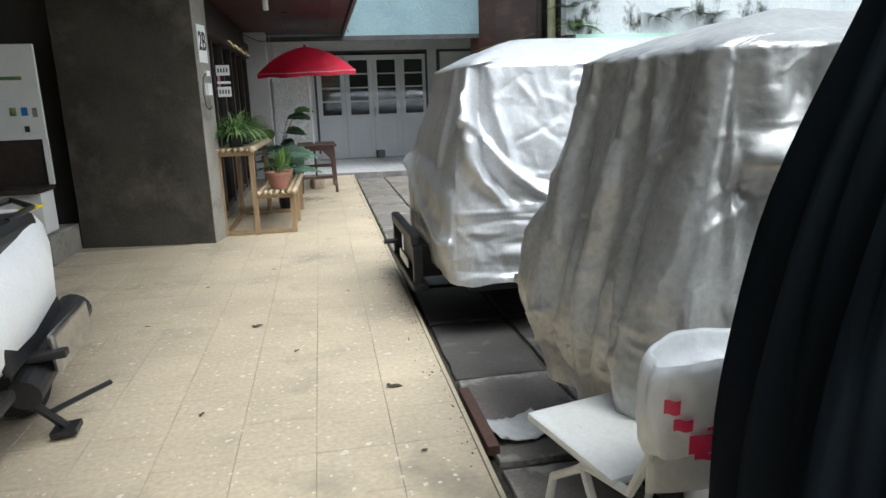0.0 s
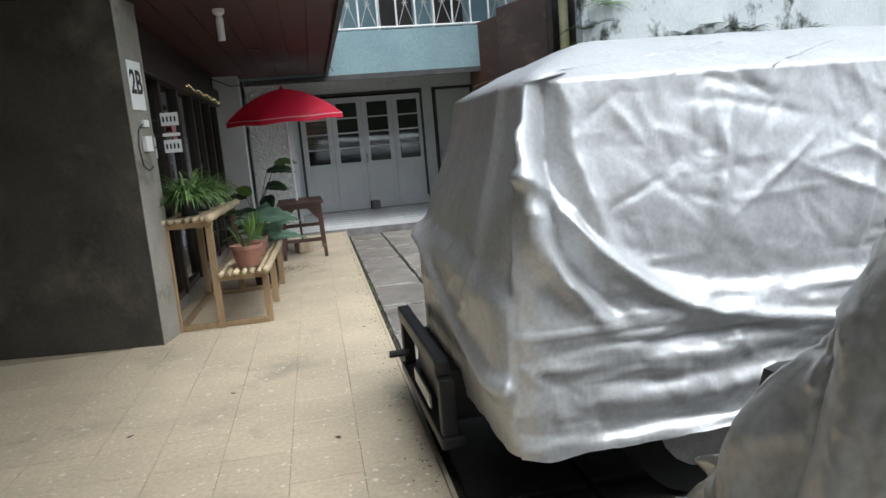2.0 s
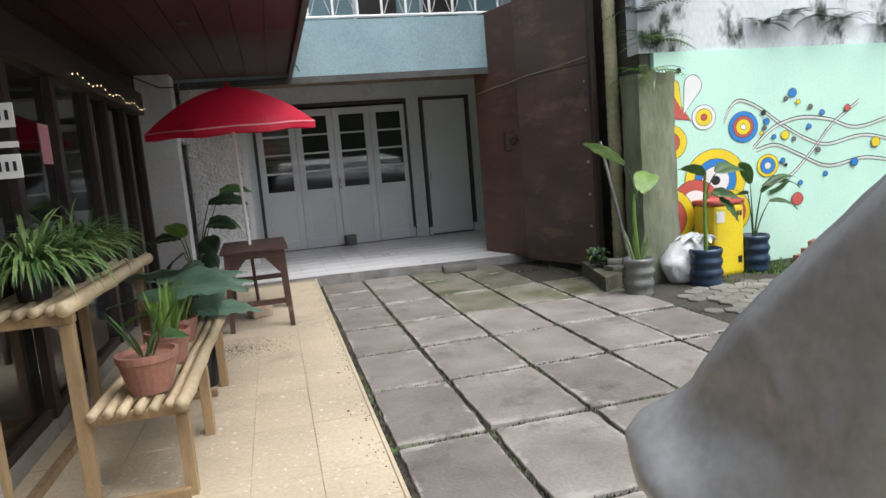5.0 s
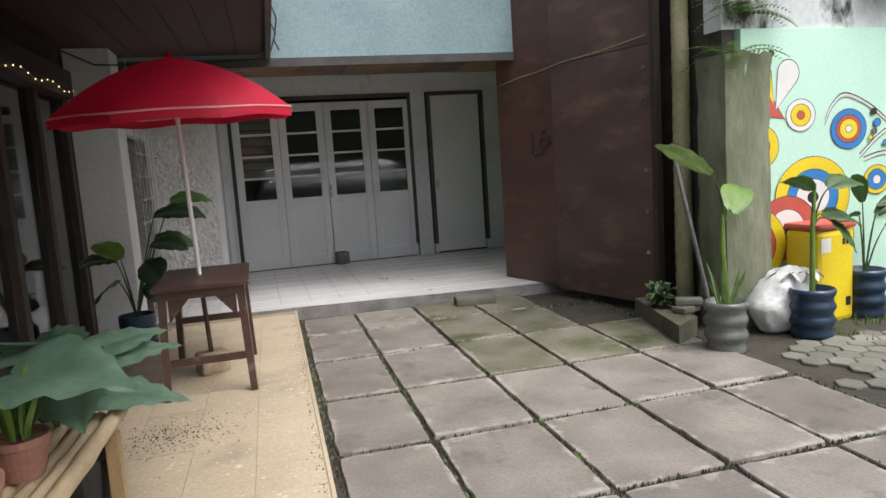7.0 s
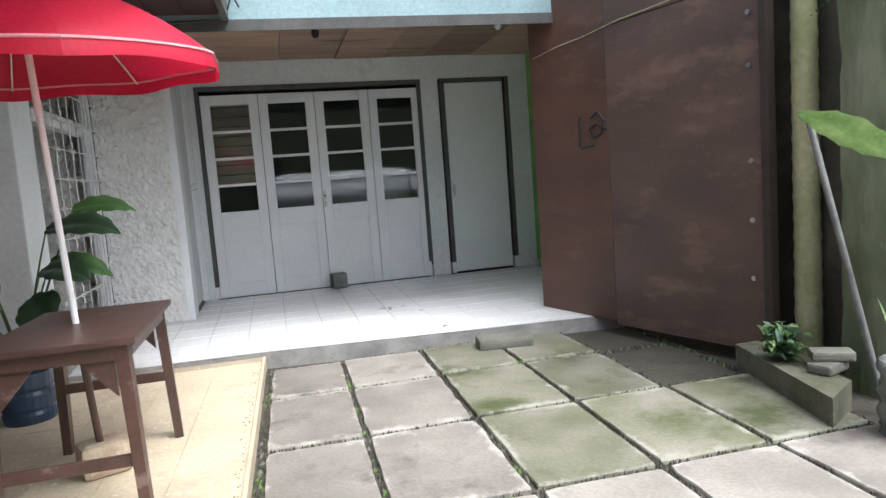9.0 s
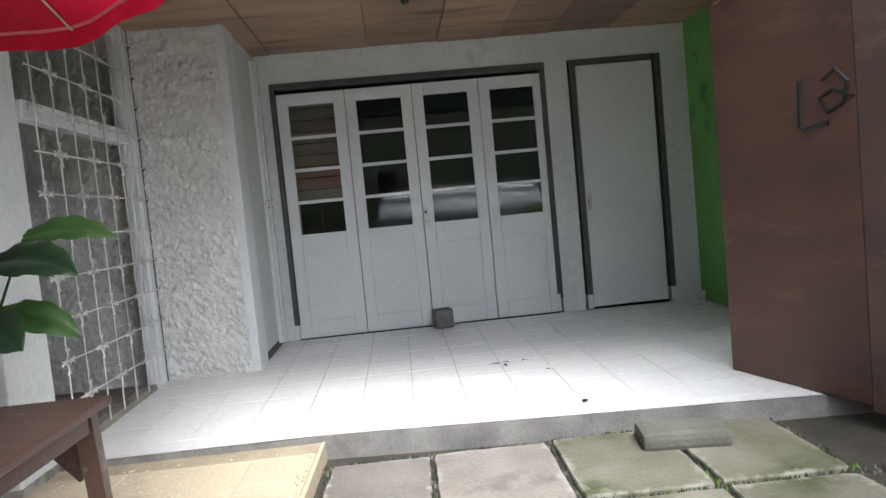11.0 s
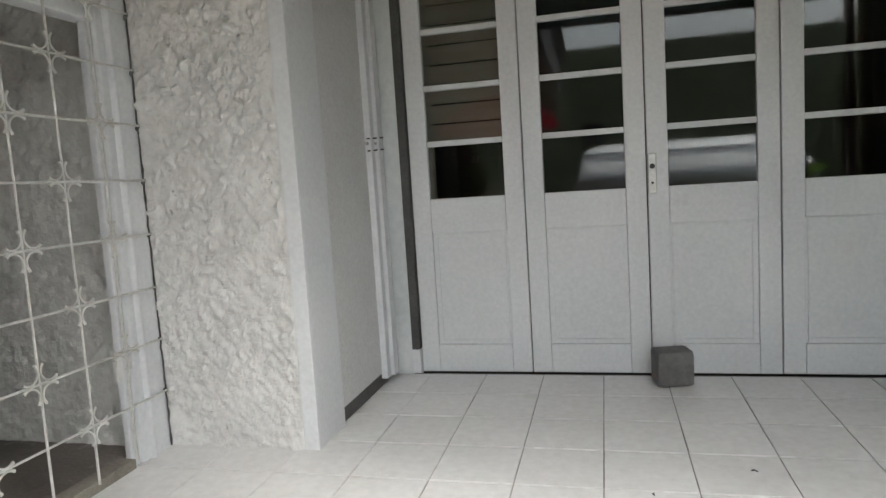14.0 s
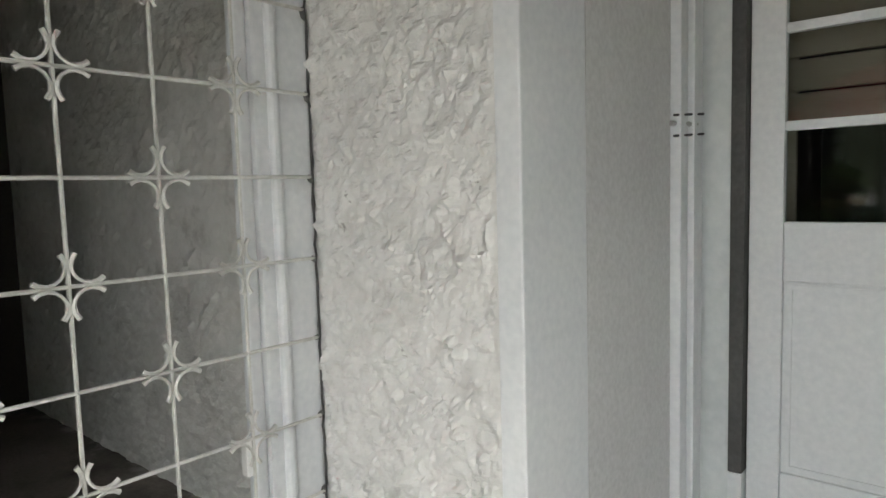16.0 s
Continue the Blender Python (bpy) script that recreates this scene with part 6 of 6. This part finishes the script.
for k, (x, z) in enumerate(((5.9, 2.42), (6.25, 2.50), (6.6, 2.48), (6.95, 2.44), (7.5, 2.35), (7.9, 2.4))):
    fern(x, 8.06, z, 12, 0.30, 40 + k, "dark weeds growing on the damp wall", True)
slabstone = tagged(part("step_stone", bx(-0.2, -0.11, 0, 0.2, 0.11, 0.09, 0.03), M_paver), "flat pale stone used as a step to the porch", "stone")
slabstone.matrix_basis = pose(2.93, 9.80, -0.075, 0, 0, -8)
lf = mat("dry_leaf", (0.07, 0.055, 0.04), (0.04, 0.03, 0.02), 20, 0.8, 0)
rnd = random.Random(31)
for i, (x, y) in enumerate(((0.72, 0.95), (0.05, 2.0), (0.30, 1.55), (0.78, 0.35), (0.55, -0.2), (-0.1, 0.9), (-0.35, 3.0), (0.65, 2.6), (-0.6, 2.2), (0.1, 3.4), (0.95, 4.4), (1.0, 5.6), (1.02, 6.3))):
    bm = blade(bmesh.new(), (0, 0, 0.006), (1, 0, 0.15), 0.07 if i < 2 else rnd.uniform(0.02, 0.04), 0.015 if i < 2 else 0.007, 0.5, n=5)
    blade(bm, (0, 0, 0.006), (0.2, 1, 0.3), 0.04 if i < 2 else 0.015, 0.01, 0.5, n=4)
    o = tagged(part("dry_leaf", bm, lf), "curled dry leaf lying on the floor", "leaf", group="fallen leaves")
    o.matrix_basis = pose(x, y, 0.0, 0, 0, rnd.uniform(0, 360))
for i, (x, y, s) in enumerate(((2.28, 11.20, 0.06), (2.35, 11.22, 0.05), (2.48, 11.25, 0.035), (2.2, 11.75, 0.02), (2.55, 10.95, 0.04), (1.85, 11.55, 0.015), (2.62, 10.25, 0.05), (1.75, 10.6, 0.012), (2.31, 11.17, 0.05))):
    bm = blade(bmesh.new(), (0, 0, 0.003), (1, 0, 0.12), s, s * 0.25, 0.5, n=5)
    blade(bm, (s * 0.3, 0, 0.003), (-0.3, 1, 0.2), s * 0.8, s * 0.2, 0.5, n=5)
    o = tagged(part("dry_leaf", bm, M_ink), "dark bit of dirt on the white tiles", "leaf", group="fallen leaves")
    o.matrix_basis = pose(x, y, 0.066 - (12.78 - y) * 0.0145, 0, 0, rnd.uniform(0, 360))

# ---- laid pieces: tiles, slabs, pavers, grass ----
def joined(name, pieces, material, parent, kind="stuff"):
    verts, faces = [], []
    for pv, pf in pieces:
        b = len(verts)
        verts += pv
        faces += [tuple(b + i for i in f) for f in pf]
    me = bpy.data.meshes.new(name)
    me.from_pydata(verts, [], faces)
    me.materials.append(material)
    o = new(name, me)
    o.parent = parent
    o["kind"] = kind
    return o


def chamfer_box(w, d, h, c=0.002):
    """A flat piece with chamfered upper edges, top at z = 0."""
    a, b = w / 2, d / 2
    v = [(-a, -b, -h), (a, -b, -h), (a, b, -h), (-a, b, -h), (-a, -b, -c), (a, -b, -c), (a, b, -c), (-a, b, -c),
         (-a + c, -b + c, 0), (a - c, -b + c, 0), (a - c, b - c, 0), (-a + c, b - c, 0)]
    f = [(8, 9, 10, 11)]
    for i in range(4):
        j = (i + 1) % 4
        f += [(i, j, 4 + j, 4 + i), (4 + i, 4 + j, 8 + j, 8 + i)]
    return v, f


def piece_mesh(name, v, f, material):
    me = bpy.data.meshes.new(name)
    me.from_pydata(v, [], f)
    me.materials.append(material)
    return me


rnd = random.Random(77)
# beige terrazzo tiles
T = 0.30
tile_v, tile_f = chamfer_box(T - 0.0022, T - 0.0022, 0.03, 0.0015)
tile = piece_mesh("terrazzo_tile", tile_v, tile_f, M_terrazzo)
rest = []
for i in range(0, 10):
    for j in range(-14, 34):
        x, y = 0.975 - 0.154 - i * T, j * T + 0.01
        if y > TAN_END - 0.15:
            continue
        if y > 4.6 and x < -0.70:
            continue
        m = LEFT @ pose(x, y, rnd.uniform(-0.0008, 0.0008), rnd.uniform(-0.1, 0.1), rnd.uniform(-0.1, 0.1), 0)
        if -0.6 < x and -0.5 < y < 10.3 or (x > -1.5 and 0.5 < y < 4.6):
            o = new("terrazzo_tile", tile)
            o.parent, o.matrix_basis = tan_floor, m
        else:
            rest.append(([tuple(m @ Vector(v)) for v in tile_v], tile_f))
joined("terrazzo_tiles_far", rest, M_terrazzo, tan_floor)
chips = []
for i in range(5200):
    x, y = rnd.uniform(-1.9, 0.95), rnd.uniform(-1.5, 10.1)
    if y > 4.6 and x < -0.6:
        continue
    s = rnd.uniform(0.003, 0.011) * (1.0 if rnd.random() < 0.85 else 1.7)
    a0 = rnd.uniform(0, 6)
    n = rnd.choice((4, 5, 6))
    m = LEFT
    zt = 0.0016
    chips.append(([tuple(m @ Vector((x + s * rnd.uniform(0.6, 1.1) * math.cos(a0 + k * math.tau / n), y + s * rnd.uniform(0.6, 1.1) * math.sin(a0 + k * math.tau / n), zt))) for k in range(n)], [tuple(range(n))]))
joined("stone_chips", chips, M_chip, tan_floor)

# white glazed porch tiles
W = 0.3
wt_v, wt_f = chamfer_box(W - 0.004, W - 0.004, 0.006, 0.001)
wt = piece_mesh("porch_tile", wt_v, wt_f, M_white_tile)
for i in range(16):
    for j in range(9):
        x, y = -0.08 + 0.14 + i * W - 0.01, 12.775 - 0.152 - j * W
        if x > 4.4 or (x < 0.6 and y > 11.85):
            continue
        front = 10.21 - max(0.0, x - 1.2) * 0.1
        if y - 0.15 < front:
            continue
        o = new("porch_tile", wt)
        o.parent = porch_floor
        o.matrix_basis = FALL @ pose(x, y, rnd.uniform(-0.0004, 0.0004), rnd.uniform(-0.06, 0.06), rnd.uniform(-0.06, 0.06), 0)
bm = bmesh.new()
vs = [bm.verts.new(p) for p in ((-0.08, 10.225, -0.001), (1.21, 10.205, -0.001), (3.9, 9.935, -0.001), (4.4, 9.935, -0.001), (4.4, 10.24, -0.001), (-0.08, 10.53, -0.001))]
bm.faces.new(vs)
bmesh.ops.transform(bm, matrix=FALL, verts=bm.verts)
part("cut_tile_row", bm, M_white_tile, porch_floor)

# cast slabs of the yard
yard = tagged(part("pavement", bx(1.0, -6, -0.0995, 11.4, 10.0, -0.088), M_dirt), "worn grey concrete slabs with dark soil joints", "pavement", kind="structure")
SXS = [1.035, 1.53, 2.105, 2.665, 3.215, 3.77]
SYS = [-3.0, -2.18, -1.36, -0.54, 0.28, 1.10, 1.92, 2.74, 3.56, 4.37, 5.19, 6.02, 6.83, 7.64, 8.50, 9.32, 10.02]


def cast_slab(w, d, seed):
    """A cast slab with an uneven, slightly crumbled outline."""
    n = 9
    edge = []
    for s in range(4):
        for k in range(n):
            u = k / n * 2 - 1
            p = ((u, -1), (1, u), (-u, 1), (-1, -u))[s]
            e = 0.009 * fbm(p[0] * 3 + seed, p[1] * 3 + seed)
            q = 0.985 if k == 0 else 1.0
            edge.append((p[0] * q * (w / 2 - 0.012 + e), p[1] * q * (d / 2 - 0.012 + e)))
    m = len(edge)
    v = [(x, y, -0.05) for x, y in edge] + [(x, y, -0.008) for x, y in edge] + [(x * 0.985, y * 0.985, 0) for x, y in edge]
    f = [tuple(range(2 * m, 3 * m))]
    for k in range(m):
        j = (k + 1) % m
        f += [(k, j, m + j, m + k), (m + k, m + j, 2 * m + j, 2 * m + k)]
    return v, f


for i, (a, b) in enumerate(zip(SXS, SXS[1:])):
    for j, (c_, d_) in enumerate(zip(SYS, SYS[1:])):
        w, d = b - a, d_ - c_
        if i == 4 and c_ > 6.5 and d_ > 9:
            continue
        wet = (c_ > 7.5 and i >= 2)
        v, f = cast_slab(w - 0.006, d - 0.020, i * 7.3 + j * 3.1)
        # rows around the silver car take the slab coloured dark for shade
        me = piece_mesh("slab", v, f, M_slab_moss if wet else M_slab_shade if 0.9 < c_ < 2.8 else M_slab)
        o = new("slab", me)
        o.parent = yard
        yc = (c_ + d_) / 2
        o.matrix_basis = pose((a + b) / 2 + SKEW * yc, yc, -0.062 + rnd.uniform(-0.006, 0.004), rnd.uniform(-0.5, 0.5), rnd.uniform(-0.5, 0.5), math.degrees(-SKEW) + rnd.uniform(-0.4, 0.4))

# hexagonal pavers
hexes = []
hv = []
R6 = 0.09
for k in range(6):
    hv.append((R6 * math.cos(k * math.pi / 3), R6 * math.sin(k * math.pi / 3)))
hex_v = [(x * 0.96, y * 0.96, -0.04) for x, y in hv] + [(x * 0.96, y * 0.96, -0.006) for x, y in hv] + [(x * 0.88, y * 0.88, 0) for x, y in hv]
hex_f = [tuple(range(12, 18))]
for k in range(6):
    j = (k + 1) % 6
    hex_f += [(k, j, 6 + j, 6 + k), (6 + k, 6 + j, 12 + j, 12 + k)]
hm = piece_mesh("paver", hex_v, hex_f, M_paver)
for i in range(50):
    for j in range(70):
        x, y = 3.95 + i * R6 * 1.5, -3.0 + j * R6 * 1.732 + (R6 * 0.866 if i % 2 else 0)
        edge = 4.0 + 0.12 * math.sin(y * 2.3) + (0.25 if y > 6.6 else 0)
        if x < edge or y > 7.25 + 0.1 * math.sin(x * 3) or x > 11.2:
            continue
        m = pose(x, y, -0.068 + rnd.uniform(-0.006, 0.005), rnd.uniform(-2, 2), rnd.uniform(-2, 2), rnd.uniform(-2, 2))
        if x < 6.2 and y > 4.3:
            o = new("paver", hm)
            o.parent, o.matrix_basis = yard, m
        else:
            hexes.append(([tuple(m @ Vector(v)) for v in hex_v], hex_f))
joined("pavers_far", hexes, M_paver, yard)

# grass under the mural, moss and weeds in the joints
tufts = []
for i in range(9000):
    if i < 7000:
        x, y = rnd.uniform(4.85, 9.0), rnd.uniform(7.15, 8.03)
        if fbm(x * 1.5, y * 2.0) < -0.15 or (x < 5.3 and rnd.random() < 0.7):
            continue
        h = rnd.uniform(0.02, 0.06)
    else:
        if rnd.random() < 0.5:
            x, y = rnd.choice(SXS[1:]) + rnd.gauss(0, 0.006), rnd.uniform(4.4, 10.0)
            x += SKEW * y
        else:
            x, y = rnd.uniform(1.2, 3.9), rnd.choice(SYS[9:]) + rnd.gauss(0, 0.006)
        if rnd.random() > 0.5:
            continue
        h = rnd.uniform(0.006, 0.022)
    a = rnd.uniform(0, math.tau)
    w = h * 0.12
    l = h * rnd.uniform(0.1, 0.6)
    z = -0.088
    tufts.append(([(x - w * math.sin(a), y + w * math.cos(a), z), (x + w * math.sin(a), y - w * math.cos(a), z), (x + l * math.cos(a), y + l * math.sin(a), z + h)], [(0, 1, 2)]))
g = joined("grass", tufts, M_grass, None)
tagged(g, "short green grass along the mural wall", "grass", kind="stuff")

# soil, grit and moss that fill the joints between the slabs
for name, material, label, count in (("joint_soil", M_dirt, "dark soil crumbs in the slab joints", 5200), ("joint_moss", M_grass, "moss cushions in the slab joints", 1500), ("joint_grit", M_paver, "grey grit broken from the slab edges", 900)):
    lumps = []
    for i in range(count):
        if rnd.random() < 0.5:
            y = rnd.uniform(3.6, 10.0)
            x = rnd.choice(SXS) + rnd.gauss(0, 0.013) + SKEW * y
        else:
            x, y = rnd.uniform(1.1, 4.0), rnd.choice(SYS[8:]) + rnd.gauss(0, 0.012)
        if name == "joint_moss" and fbm(x * 1.1, y * 1.1, 4.0) < 0.05 - 0.03 * (y - 5):
            continue
        q, a = rnd.uniform(0.006, 0.016), rnd.uniform(0, 6)
        z = -0.088
        lumps.append(([(x + q * math.cos(a + k * 1.257) * rnd.uniform(0.7, 1.2), y + q * math.sin(a + k * 1.257) * rnd.uniform(0.7, 1.2), z) for k in range(5)] + [(x, y, z + rnd.uniform(0.012, 0.030))], [(k, (k + 1) % 5, 5) for k in range(5)]))
    tagged(joined(name, lumps, material, None), label, "soil" if name != "joint_moss" else "moss", kind="stuff")

# crumbs of soil and litter on the walkway
bits = []
for i in range(900):
    if i < 500:
        x, y = 0.42 + rnd.gauss(0, 0.16), 7.30 + rnd.gauss(0, 0.13)
    else:
        y = rnd.uniform(0.2, 10.0)
        x = 0.97 + SKEW * y - abs(rnd.gauss(0, 0.06 if y < 6 else 0.02)) - 0.005
    s = rnd.uniform(0.002, 0.006)
    a = rnd.uniform(0, 6)
    bits.append(([(x + s * math.cos(a + k * 2.1), y + s * math.sin(a + k * 2.1), 0.0022) for k in range(3)] + [(x, y, 0.0022 + s)], [(0, 1, 3), (1, 2, 3), (2, 0, 3)]))
g = joined("litter", bits, lf, None)
tagged(g, "brown soil crumbs and litter on the walkway", "litter", kind="stuff")
